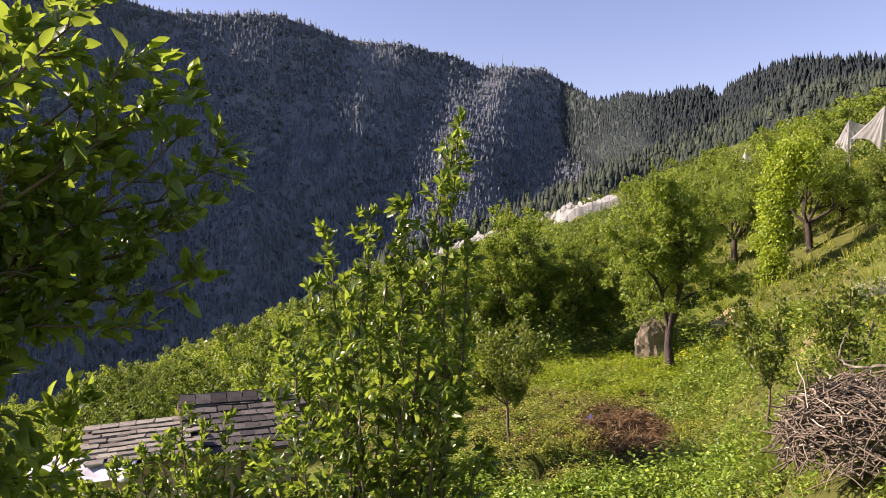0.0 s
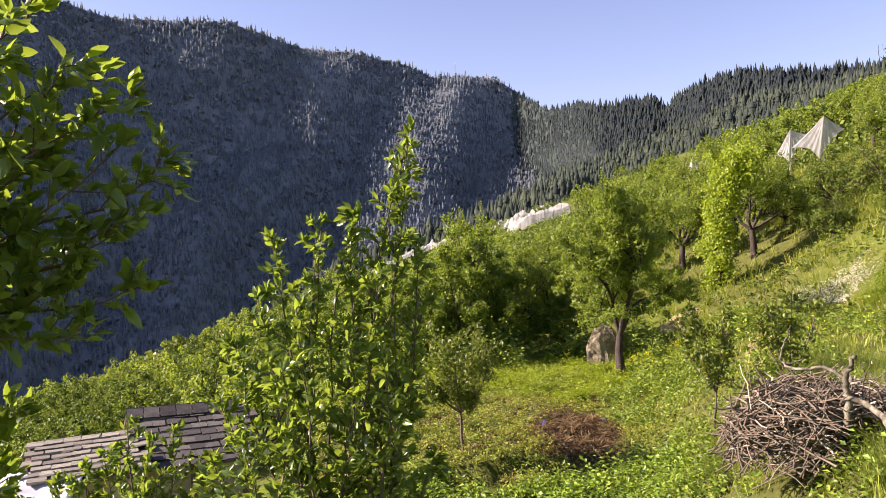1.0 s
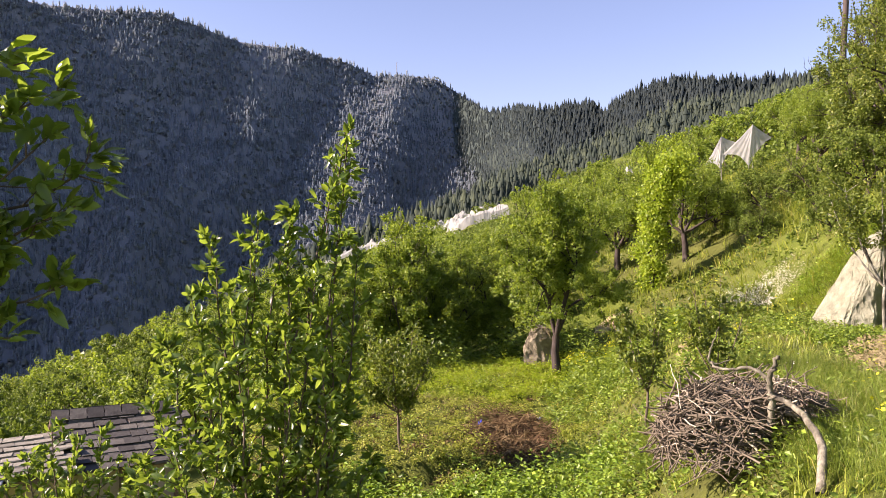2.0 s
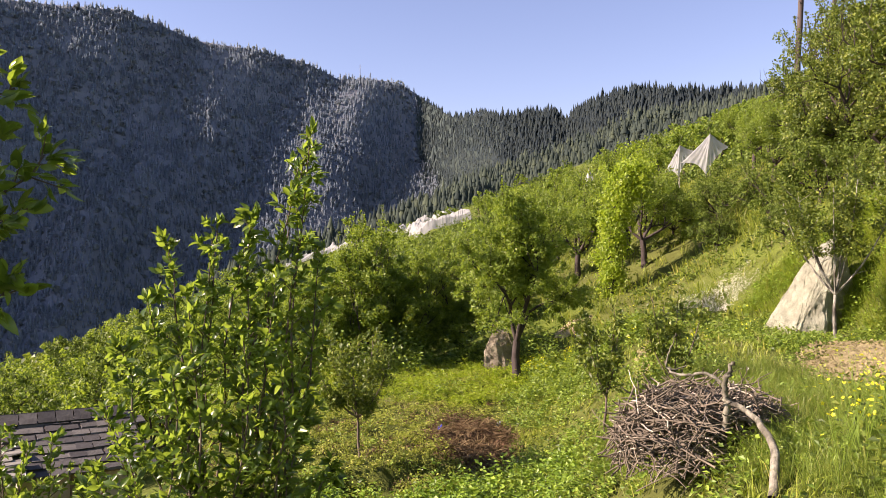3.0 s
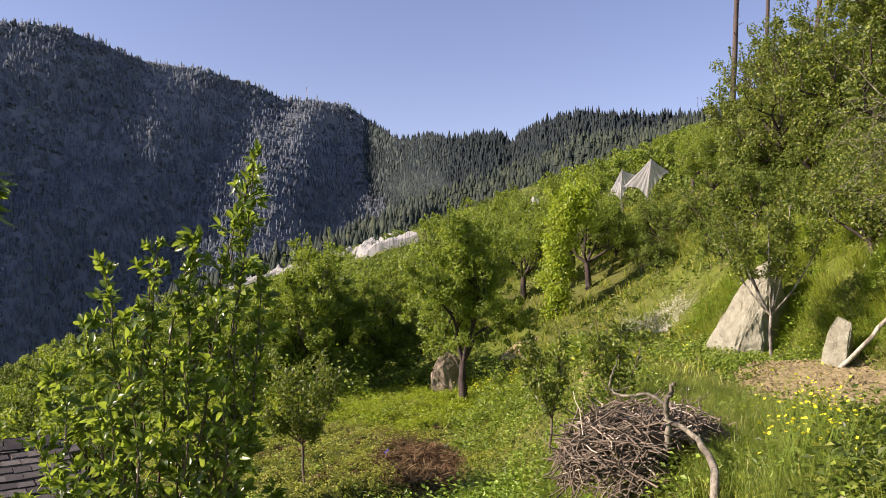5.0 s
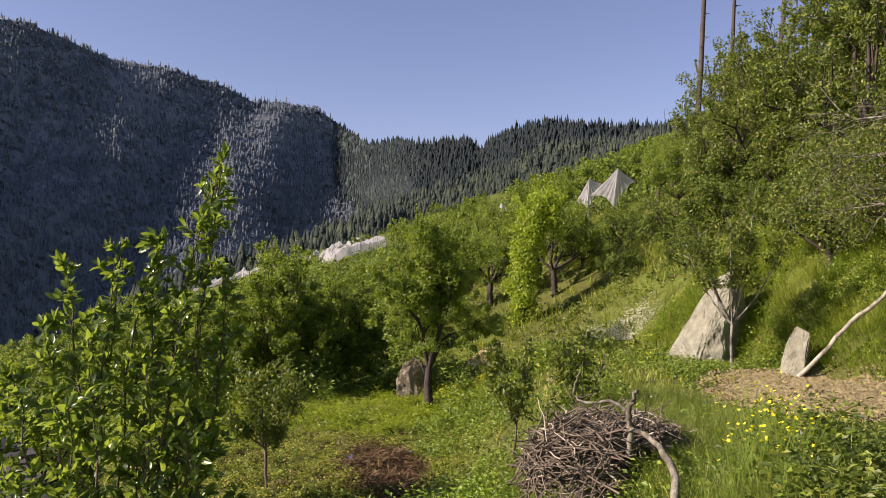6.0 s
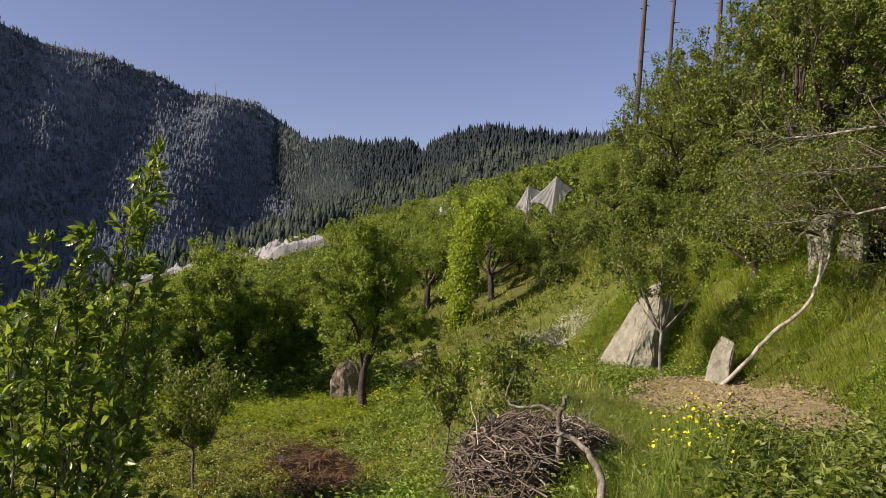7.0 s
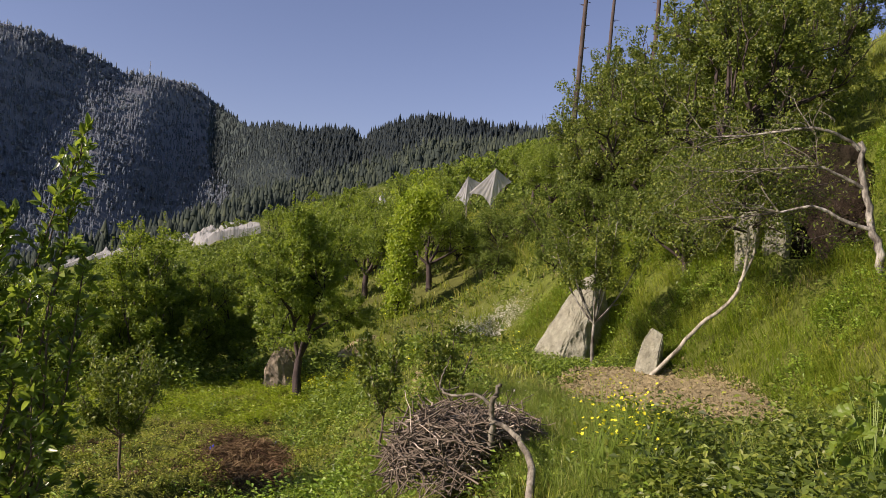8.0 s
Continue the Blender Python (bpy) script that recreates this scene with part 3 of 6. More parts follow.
def fruit_tree(name, seed, height, spread, r0, fork, limbs, per_tip, leaf, mat, bark=None, levels=3, up=0.25, sigma=0.16, label="", crook=0.22, clear=0.0, shoots=0):
    rng = np.random.default_rng(seed)
    segs, tips = grow(rng, height, spread, r0, fork, limbs, levels, up, crook)
    top = max(t[0][2] for t in tips)
    wide = np.percentile([math.hypot(t[0][0], t[0][1]) for t in tips], 95)
    kz, kr = height / top, spread / wide
    k = np.array([kr, kr, kz])
    segs = [(a * k, b * k, c, d) for a, b, c, d in segs]
    P = np.array([t[0] for t in tips]) * k
    D = np.array([t[1] for t in tips])
    inside = (P[:, 2] > clear) & (np.hypot(P[:, 0], P[:, 1]) < spread * 1.12)
    P, D = P[inside], D[inside]
    tree = tagged(new(name), label, "tree")
    # young upright shoots stand out of the upper crown
    SP, SD = [], []
    if shoots:
        high = np.flatnonzero(P[:, 2] > np.percentile(P[:, 2], 45))
        for i in rng.choice(high, shoots):
            p, d, ln = P[i], unit(np.array([0, 0, 1.0]) + rng.normal(0, 0.16, 3) + 0.25 * D[i]), rng.uniform(0.3, 0.75)
            fine_r = r0 * 0.08
            segs.append((p, p + d * ln, fine_r, fine_r * 0.5))
            for u in rng.uniform(0.1, 1.0, 34):
                SP.append(p + d * ln * u)
                SD.append(d * 0.8 + rng.normal(0, 0.6, 3))
    stout = [s for s in segs if s[2] > r0 * 0.30]
    fine = [s for s in segs if s[2] <= r0 * 0.30]
    V, F = tubes(stout, 8)
    part("trunk", fast_mesh("trunk", V, F, bark or M_BARK, True), tree)
    if fine:
        V, F = tubes(fine, 4)
        tagged(part("branchwork", fast_mesh("branchwork", V, F, bark or M_BARK, True), tree), kind="stuff")
    # leaves gather in tufts round the twigs
    n_tuft = max(60, per_tip // 75)
    tuft = rng.integers(0, len(P), n_tuft)
    centre = P[tuft] + rng.normal(0, sigma, (n_tuft, 3)) * np.array([1, 1, 0.85])
    pick = rng.integers(0, n_tuft, per_tip)
    idx = tuft[pick]
    c = centre[pick] + unit(rng.normal(0, 1, (per_tip, 3))) * (sigma * 0.85 * rng.uniform(0.25, 1.0, per_tip) ** 0.5 * rng.uniform(0.6, 1.3, n_tuft)[pick])[:, None]
    d = D[idx] * 0.5 + rng.normal(0, 0.7, (per_tip, 3)) + np.array([0, 0, -0.1])
    n = rng.normal(0, 0.35, (per_tip, 3)) + np.array([0, 0, 0.5]) + unit(c - centre[pick]) * 1.6
    L = leaf * rng.uniform(0.65, 1.25, per_tip)
    if shoots:
        k = len(SP)
        c, d = np.concatenate([c, SP]), np.concatenate([d, SD])
        n = np.concatenate([n, rng.normal(0, 0.6, (k, 3)) + np.array([0, 0, 0.7])])
        L = np.concatenate([L, leaf * rng.uniform(0.6, 1.1, k)])
    V, F = leaf_arrays(c, d, n, L, L * rng.uniform(0.5, 0.7, len(c)))
    part("crown", fast_mesh("crown", V, F, mat), tree)
    return tree


def put(ob, x, y, turn=0, size=1.0, sink=0.0):
    ob.matrix_basis = Matrix.LocRotScale((x, y, gz(x, y) - sink), Euler((0, 0, radians(turn))), (size, size, size) if isinstance(size, (int, float)) else size)
    return ob


def copy_at(ob, x, y, turn=0, size=1.0, sink=0.0):
    s = (size, size, size) if isinstance(size, (int, float)) else size
    k = ob.scale
    return copy_thing(ob, Matrix.LocRotScale((x, y, gz(x, y) - sink), Euler((0, 0, radians(turn))), (s[0] / k[0], s[1] / k[1], s[2] / k[2])))

# ---- the orchard terrace below ----
apple = put(fruit_tree("apple_tree", 11, 4.3, 1.75, 0.095, 0.8, 4, 44000, 0.066, M_LEAF, sigma=0.17, crook=0.28, clear=1.4, shoots=70, label="leafy mature apple tree with a forked trunk on the terrace"), 5.51, 18.1, 20)
HEDGE_SPOTS = [(3.6, 22.4, 0, 0.84), (1.9, 21.6, 70, 1.06), (0.4, 23.0, 140, 0.77), (5.2, 23.0, 200, 0.76), (2.8, 24.0, 260, 1.05), (-1.2, 24.5, 100, 0.94), (6.9, 25.5, 310, 0.86), (1.2, 26.5, 30, 1.1), (4.6, 27, 110, 0.95), (-1.0, 28.5, 160, 1.1), (8.6, 30, 30, 0.95), (3, 31, 75, 0.95), (-3.4, 30, 250, 1.05), (6.4, 33, 20, 0.95)]
hedges = [fruit_tree("apple_tree", 12 + k, 4.3, 1.25, 0.08, 0.3, 7, 28000, 0.076, M_LEAF, sigma=0.17, up=0.6, crook=0.15, shoots=90, label="dense upright apple tree in the row along the terrace edge") for k in (0, 1, 2)]
for k, (x, y, t, s) in enumerate(HEDGE_SPOTS):
    size = (s * 1.1, s * 1.1, s * (1.0 if x < 3.2 else 0.9))
    if k < 3:
        tagged(put(hedges[k], x, y, t, size), group="orchard row")
    else:
        copy_at(hedges[k % 3], x, y, t, size)


def young_tree(name, seed, base, height, crown_r, crown_from, n, leaf, mat, label, bark=M_BARK_YOUNG, forks=5, r0=0.022, fork_at=0.35):
    """A slim planted tree: a stem that forks into steep rods with leaves along them."""
    rng = np.random.default_rng(seed)
    tree = tagged(new(name), label, "tree")
    stem = [np.array([0, 0, -0.1])]
    for i in range(4):
        stem.append(stem[-1] + np.array([rng.normal(0, 0.012), rng.normal(0, 0.012), (height * fork_at + 0.1) / 4]))
    V, F = sweep(stem, r0, r0 * 0.8, 8)
    part("trunk", fast_mesh("trunk", V, F, bark, True), tree)
    rods, pts, dirs = [], [], []
    for k in range(forks):
        t = 2 * math.pi * (k + rng.uniform(-0.3, 0.3)) / forks
        reach = crown_r * (0.25 if k == 0 else rng.uniform(0.5, 1.0))
        top = np.array([math.cos(t) * reach, math.sin(t) * reach, height * (1.0 if k == 0 else rng.uniform(0.72, 0.95))])
        mid = np.array([top[0] * 0.75, top[1] * 0.75, stem[-1][2] + (top[2] - stem[-1][2]) * 0.4])
        line = [(1 - u) ** 2 * stem[-1] + 2 * u * (1 - u) * mid + u * u * top for u in np.linspace(0, 1, 8)]
        rods += curve_segs(line, r0 * 0.6, r0 * 0.15)
        for _ in range(9):
            u = rng.uniform(0.15, 0.95)
            p = (1 - u) ** 2 * stem[-1] + 2 * u * (1 - u) * mid + u * u * top
            d = unit(rng.normal(0, 1, 3) + np.array([0, 0, 0.6]))
            q = p + d * rng.uniform(0.12, 0.4) * crown_r
            rods.append((p, q, r0 * 0.22, r0 * 0.1))
            for v in np.linspace(0.2, 1, 6):
                pts.append(p + (q - p) * v)
                dirs.append(d)
        for p in line[2:]:
            pts.append(p)
            dirs.append(np.array([0, 0, 1.0]))
    V, F = tubes(rods, 5)
    tagged(part("branchwork", fast_mesh("branchwork", V, F, bark, True), tree), kind="stuff")
    pts, dirs = np.array(pts), np.array(dirs)
    i = rng.integers(0, len(pts), n)
    c = pts[i] + rng.normal(0, 0.05 * crown_r + 0.012, (n, 3))
    keep = c[:, 2] > crown_from
    c, i = c[keep], i[keep]
    d = dirs[i] * 0.4 + rng.normal(0, 0.6, c.shape) + np.array([0, 0, 0.15])
    L = leaf * rng.uniform(0.6, 1.2, len(c))
    V, F = leaf_arrays(c, d, rng.normal(0, 0.5, c.shape) + np.array([0, 0, 1.0]), L, L * 0.55)
    part("crown", fast_mesh("crown", V, F, mat), tree)
    tree.matrix_basis = Matrix.Translation((base[0], base[1], gz(base[0], base[1])))
    return tree


young_tree("apple_sapling", 21, (1.29, 11.35), 1.78, 0.78, 0.62, 6200, 0.064, M_LEAF_DARK, "young apple tree with a slim forked stem in ground cover", fork_at=0.34, forks=7)
young_tree("apple_sapling", 22, (4.05, 9.1), 1.65, 0.42, 0.4, 2000, 0.065, M_LEAF_DARK, "slender young apple tree among leafy weeds", r0=0.018)
young_tree("apple_sapling", 23, (4.45, 8.25), 1.4, 0.4, 0.15, 1200, 0.07, M_LEAF_DARK, "spindly young fruit tree with sparse leaves beside the brushwood", r0=0.016, fork_at=0.2)
young_tree("fruit_tree", 24, (9.3, 11.95), 2.95, 1.15, 1.45, 11000, 0.068, M_LEAF_DARK, "young fruit tree with a whitewashed forked trunk before a boulder", M_BARK_PALE, 8, 0.034, 0.27)

# ---- the young apple trees beside the path ----


def shoot_tree(name, seed, base, tips, r0, leaf, per_twig, mat, label, twigs=16, start=0.3, twig_len=0.24, bark=M_BARK_YOUNG, rich=True, bow=0.5, rise=0.55, along_n=70, sway=0.014, droop=0.2, foot=None):
    """Tall rods from one base, side twigs along them, rosettes of leaves on every twig."""
    rng = np.random.default_rng(seed)
    tree = tagged(new(name), label, "tree")
    base = np.array(base, float)
    P, D, small = [], [], []
    if foot is not None:
        V, F = sweep([np.array(foot, float) + (base - np.array(foot, float)) * u + rng.normal(0, 0.015, 3) * (u < 1) for u in np.linspace(0, 1, 6)], r0 * 3.2, r0 * 2.0, 9)
        part("trunk", fast_mesh("trunk", V, F, bark, True), tree)
    for k, tip in enumerate(tips):
        tip = np.array(tip, float)
        mid = base + (tip - base) * np.array([bow, bow, rise]) + rng.normal(0, 0.06, 3)
        mid[:2] += rng.normal(0, 0.05, 2)
        line = [(1 - u) ** 2 * base + 2 * u * (1 - u) * mid + u * u * tip for u in np.linspace(0, 1, 13)]
        wander = np.cumsum(rng.normal(0, sway, (13, 3)), 0)
        wander -= np.linspace(0, 1, 13)[:, None] * wander[-1]
        line = np.array([line[0]] + [p + q for p, q in zip(line[1:-1], wander[1:-1])] + [line[-1]])

        def on_rod(u):
            i = min(int(u * 12), 11)
            return line[i] + (line[i + 1] - line[i]) * (u * 12 - i)

        V, F = sweep(line, r0, r0 * 0.18, 7)
        part("stem", fast_mesh("stem", V, F, bark, True), tree)
        for j in range(twigs):
            u = start + (1 - start) * (j + rng.uniform(0, 1)) / twigs
            p = on_rod(u)
            along = unit(2 * (1 - u) * (mid - base) + 2 * u * (tip - mid))
            side = rng.normal(0, 1, 3)
            side = unit(side - along * side.dot(along))
            d = unit(along * 0.65 + side * 0.75)
            ln = twig_len * (1.15 - u) * rng.uniform(0.5, 1.5) + 0.03
            q = p + d * ln
            small.append((p, q, r0 * 0.22, r0 * 0.1))
            for v in np.concatenate([rng.uniform(0.2, 1.0, per_twig // 2), np.full(per_twig - per_twig // 2, 1.0)]):
                P.append(p + (q - p) * v)
                D.append(d)
        for u in 1 - (1 - max(start, 0.45)) * rng.uniform(0, 1, along_n) ** 1.2:
            P.append(on_rod(u))
            D.append(unit(tip - mid) * 0.9)
        for _ in range(4):
            P.append(tip)
            D.append(unit(tip - mid) * 1.6)
    V, F = tubes(small, 5)
    tagged(part("twig_growth", fast_mesh("twig_growth", V, F, bark, True), tree), kind="stuff")
    P, D = np.array(P), np.array(D)
    out = rng.normal(0, 0.55, P.shape)
    d = D * 0.85 + out + np.array([0, 0, droop])
    L = leaf * rng.uniform(0.55, 1.25, len(P))
    V, F = leaf_arrays(P + rng.normal(0, 0.006, P.shape), d, rng.normal(0, 0.6, P.shape) + out * 0.5 + np.array([0, 0, 0.7]), L, L * rng.uniform(0.38, 0.52, len(P)), rich)
    part("crown", fast_mesh("crown", V, F, mat, rich), tree)
    return tree


shoot_tree("apple_tree", 31, (0.05, 4.3, 1.75),
           [(0.48, 4.36, 4.99), (0.46, 4.38, 4.90), (0.42, 4.34, 4.80), (0.18, 4.37, 4.50), (0.0, 4.33, 4.44), (0.21, 4.4, 4.57), (0.03, 4.35, 4.52), (-0.22, 4.3, 4.43), (-0.29, 4.25, 4.14), (-0.43, 4.3, 3.93), (-0.49, 4.3, 3.61), (0.53, 4.4, 4.39), (0.41, 4.35, 4.65), (0.14, 4.5, 4.33), (-0.08, 4.1, 4.17), (-0.04, 4.4, 3.98), (-0.13, 4.0, 3.8), (0.32, 4.2, 4.24), (0.53, 4.5, 3.84), (0.48, 4.3, 3.58), (-0.5, 4.2, 3.32), (0.17, 4.0, 4.01), (0.35, 4.0, 3.85), (0.56, 4.4, 4.09), (-0.32, 4.0, 3.48), (0.6, 4.2, 3.3), (-0.6, 4.5, 3.2)],
           0.013, 0.057, 10, M_LEAF_NEAR, "upright young apple tree with glossy backlit leaves", twigs=22, start=0.32, twig_len=0.2, bow=0.55, rise=0.5, along_n=100, sway=0.028, droop=0.0, foot=(0.03, 4.3, 1.3))
# the last ten shoots stand unseen left of the view, added to shade the rest
shoot_tree("apple_tree", 32, (-1.25, 1.55, 4.0),
           [(-0.26, 1.75, 4.77), (-0.32, 1.8, 4.72), (-0.19, 1.7, 4.77), (-0.19, 1.8, 4.7), (-0.14, 1.85, 4.7), (-0.08, 1.85, 4.65), (-0.03, 1.85, 4.53), (-0.04, 1.8, 4.43), (-0.11, 1.8, 4.38), (-0.05, 1.8, 4.29), (-0.13, 1.75, 4.2), (-0.31, 1.7, 4.72), (-0.38, 1.8, 4.65), (-0.34, 1.7, 4.48), (-0.33, 1.85, 4.46), (-0.21, 1.8, 4.54), (-0.17, 1.85, 4.6), (-0.24, 1.75, 4.61), (-0.29, 1.7, 4.33), (-0.21, 1.75, 4.28), (-0.41, 1.8, 4.36), (-0.09, 1.8, 4.55), (-0.3, 1.8, 4.22), (-0.21, 1.9, 4.35), (-0.36, 1.7, 4.23), (-0.38, 1.7, 4.12), (-0.33, 1.7, 4.05), (-0.40, 1.7, 3.97), (-0.31, 1.75, 3.93), (-0.36, 1.7, 3.86), (-0.42, 1.65, 4.05), (-0.6, 1.7, 4.7), (-0.7, 1.6, 4.9), (-0.55, 1.9, 4.95), (-0.8, 1.8, 4.6), (-0.65, 1.8, 4.4), (-0.6, 2.0, 4.6), (-0.75, 1.9, 4.85), (-0.5, 1.75, 4.85), (-0.55, 1.6, 4.5), (-0.9, 1.7, 4.75)],
           0.008, 0.041, 10, M_LEAF_NEAR, "spreading apple tree with large dark glossy leaves", twigs=14, start=0.5, twig_len=0.09, bow=0.6, rise=0.3, along_n=16, sway=0.02, droop=-0.05, foot=(-1.1, 1.5, 2.2))
shoot_tree("apple_tree", 33, (-0.75, 1.90, 2.20),
           [(-0.37, 1.95, 4.05), (-0.44, 1.85, 3.94), (-0.52, 1.90, 4.12), (-0.40, 1.90, 3.80), (-0.50, 1.80, 3.67), (-0.60, 1.90, 3.92)],
           0.009, 0.046, 9, M_LEAF_NEAR, "low apple bush with backlit spring leaves", twigs=26, start=0.45, twig_len=0.1)
shoot_tree("apple_tree", 34, (-1.05, 4.7, 1.35),
           [(-1.09, 4.71, 3.40), (-0.86, 4.78, 3.36), (-1.29, 4.63, 3.22), (-1.45, 4.57, 3.14), (-0.72, 4.81, 3.2), (-1.2, 4.9, 3.2), (-0.95, 4.5, 3.1), (-1.6, 4.7, 3.0), (-0.6, 4.7, 2.95), (-1.35, 4.4, 2.95), (-0.8, 4.6, 3.0), (-1.0, 4.85, 3.3), (-1.18, 4.6, 3.28), (-0.9, 4.65, 3.15), (-1.4, 4.7, 3.12), (-1.55, 4.5, 3.05), (-0.65, 4.65, 3.1)],
           0.012, 0.045, 13, M_LEAF_NEAR, "bushy young apple tree with pale green shoot tips", twigs=26, start=0.45, twig_len=0.2)
shoot_tree("apple_tree", 35, (-1.9, 4.6, 1.0),
           [(-1.75, 4.6, 3.05), (-2.0, 4.6, 3.0), (-1.6, 4.4, 2.9), (-2.2, 4.8, 3.1), (-1.85, 4.3, 2.85), (-2.1, 4.4, 2.8), (-1.7, 4.7, 3.1), (-1.9, 4.7, 3.08), (-1.6, 4.55, 3.0), (-2.3, 4.6, 3.0)],
           0.012, 0.045, 13, M_LEAF_NEAR, "bushy apple tree at the terrace edge", twigs=26, start=0.45, twig_len=0.2)

# ---- the house with the slate roof ----


def box_mesh(name, x0, x1, y0, y1, z0, z1, mat, bevel=0.0):
    bm = bmesh.new()
    bmesh.ops.create_cube(bm, size=1)
    for v in bm.verts:
        v.co = ((x0 + x1) / 2 + v.co.x * (x1 - x0), (y0 + y1) / 2 + v.co.y * (y1 - y0), (z0 + z1) / 2 + v.co.z * (z1 - z0))
    if bevel:
        bmesh.ops.bevel(bm, geom=bm.edges[:], offset=bevel, segments=2, affect="EDGES")
    me = bpy.data.meshes.new(name)
    bm.to_mesh(me)
    bm.free()
    me.materials.append(mat)
    return me


def slate_roof(parent, origin, across, down, n_across, n_down, w, h, mats, rng, name="slate"):
    """Thick uneven stone slates in lapped courses on a sloping plane."""
    across, down = Vector(across).normalized(), Vector(down).normalized()
    up = across.cross(down)
    if up.z < 0:
        up = -up
    kinds = []
    for k in range(6):
        bm = bmesh.new()
        bmesh.ops.create_cube(bm, size=1)
        for v in bm.verts:
            v.co = (v.co.x * w * 0.97 + rng.uniform(-0.02, 0.02), v.co.y * h * 1.35 + rng.uniform(-0.025, 0.025), v.co.z * 0.034)
        me = bpy.data.meshes.new(name)
        bm.to_mesh(me)
        bm.free()
        me.materials.append(mats)
        kinds.append(me)
    basis = Matrix((across, down, up)).transposed().to_4x4()
    for r in range(n_down):
        shift = (r % 2) * 0.5 * w
        for c in range(n_across):
            at = Vector(origin) + across * (c * w + shift + rng.uniform(-0.02, 0.02)) + down * (r * h) + up * (0.03 + rng.uniform(0, 0.012))
            ob = part(name, kinds[int(rng.integers(0, 6))], parent)
            ob.matrix_basis = Matrix.Translation(at) @ basis @ pose(0, 0, 0, 6.0 + rng.uniform(-1, 1), rng.uniform(-1, 1), rng.uniform(-2, 2))


def slab(name, corners, thick, mat):
    """A sloping plate with four corners."""
    bm = bmesh.new()
    a = [Vector(c) for c in corners]
    n = (a[1] - a[0]).cross(a[2] - a[0]).normalized() * thick
    if n.z < 0:
        n = -n
    top = [bm.verts.new(v) for v in a]
    low = [bm.verts.new(v - n) for v in a]
    bm.faces.new(top)
    bm.faces.new(low[::-1])
    for i in range(4):
        bm.faces.new((top[i], low[i], low[(i + 1) % 4], top[(i + 1) % 4]))
    bmesh.ops.recalc_face_normals(bm, faces=bm.faces[:])
    me = bpy.data.meshes.new(name)
    bm.to_mesh(me)
    bm.free()
    me.materials.append(mat)
    return me


def build_house():
    rng = np.random.default_rng(41)
    house = tagged(new("village_house"), "small house with a weathered stone slate roof below the terrace", "house")
    zr, ze = 1.68, 1.16
    x0, x1, yr, yf, yb = -4.25, -2.3, 13.75, 12.15, 15.3
    base = gz(-4, 13.5) - 0.6
    part("wall", box_mesh("wall", x0 + 0.25, x1 - 0.2, yf + 0.35, yb - 0.35, base, 1.2, M_WALL), house)
    bm = bmesh.new()
    tri = [bm.verts.new(v) for v in ((x0 + 0.25, yf + 0.35, 1.2), (x0 + 0.25, yb - 0.35, 1.2), (x0 + 0.25, yr, zr - 0.1))]
    tri2 = [bm.verts.new(v.co + Vector((0.2, 0, 0))) for v in tri]
    bm.faces.new(tri)
    bm.faces.new(tri2[::-1])
    for i in range(3):
        bm.faces.new((tri[i], tri[(i + 1) % 3], tri2[(i + 1) % 3], tri2[i]))
    me = bpy.data.meshes.new("gable")
    bm.to_mesh(me)
    bm.free()
    me.materials.append(M_WOOD_DARK)
    part("gable", me, house, "dark timber gable boards")
    front = part("roof", slab("roof", [(x0, yr, zr), (x1, yr, zr), (x1, yf, ze), (x0, yf, ze)], 0.08, M_WOOD_DARK), house)
    slate_roof(front, (x0 + 0.13, yr - 0.1, zr - 0.07), (1, 0, 0), (0, yf - yr, ze - zr), 8, 8, 0.25, 0.215, M_SLATE, rng)
    back = part("roof", slab("roof", [(x0, yr, zr), (x1, yr, zr), (x1, yb, ze), (x0, yb, ze)], 0.08, M_WOOD_DARK), house)
    slate_roof(back, (x0 + 0.13, yr + 0.1, zr - 0.07), (1, 0, 0), (0, yb - yr, ze - zr), 8, 8, 0.25, 0.215, M_SLATE, rng)
    ridge = part("ridge", box_mesh("ridge", x0, x1, yr - 0.05, yr + 0.05, zr - 0.06, zr - 0.01, M_WOOD_DARK), house)
    for i in range(7):
        for sgn in (-1, 1):
            cap = part("ridge_slate", box_mesh("ridge_slate", -0.125, 0.125, -0.12, 0.12, -0.012, 0.012, M_SLATE), ridge)
            cap.matrix_basis = Matrix.Translation((x0 + 0.14 + i * 0.265, yr + sgn * 0.13, zr + 0.035)) @ pose(0, 0, 0, -sgn * 33 + rng.uniform(-2, 2), rng.uniform(-2, 2), rng.uniform(-3, 3))
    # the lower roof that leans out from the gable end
    lean = part("lean_to_roof", slab("lean_to_roof", [(-4.1, 13.6, 1.42), (-4.1, 11.7, 1.24), (-5.7, 11.7, 1.18), (-5.7, 13.6, 1.36)], 0.07, M_WOOD_DARK), house, "slates on the lower roof, sunlight painted in as a paler tone")
    slate_roof(lean, (-5.58, 13.45, 1.37), (1.6, 0, 0.06), (0, -1.9, -0.18), 6, 8, 0.27, 0.235, M_SLATE_SUN, rng)
    part("lean_to_wall", box_mesh("lean_to_wall", -5.5, -4.2, 11.95, 13.3, base - 0.5, 1.15, M_WALL), house)
    for px_, py_ in ((-3.3, 12.35), (-2.5, 12.35)):
        part("post", box_mesh("post", px_ - 0.05, px_ + 0.05, py_ - 0.05, py_ + 0.05, base, 1.1, M_WOOD_DARK, 0.01), house)
    # the ridge runs aslant to the terrace
    pivot = Vector((x0, yr, 0))
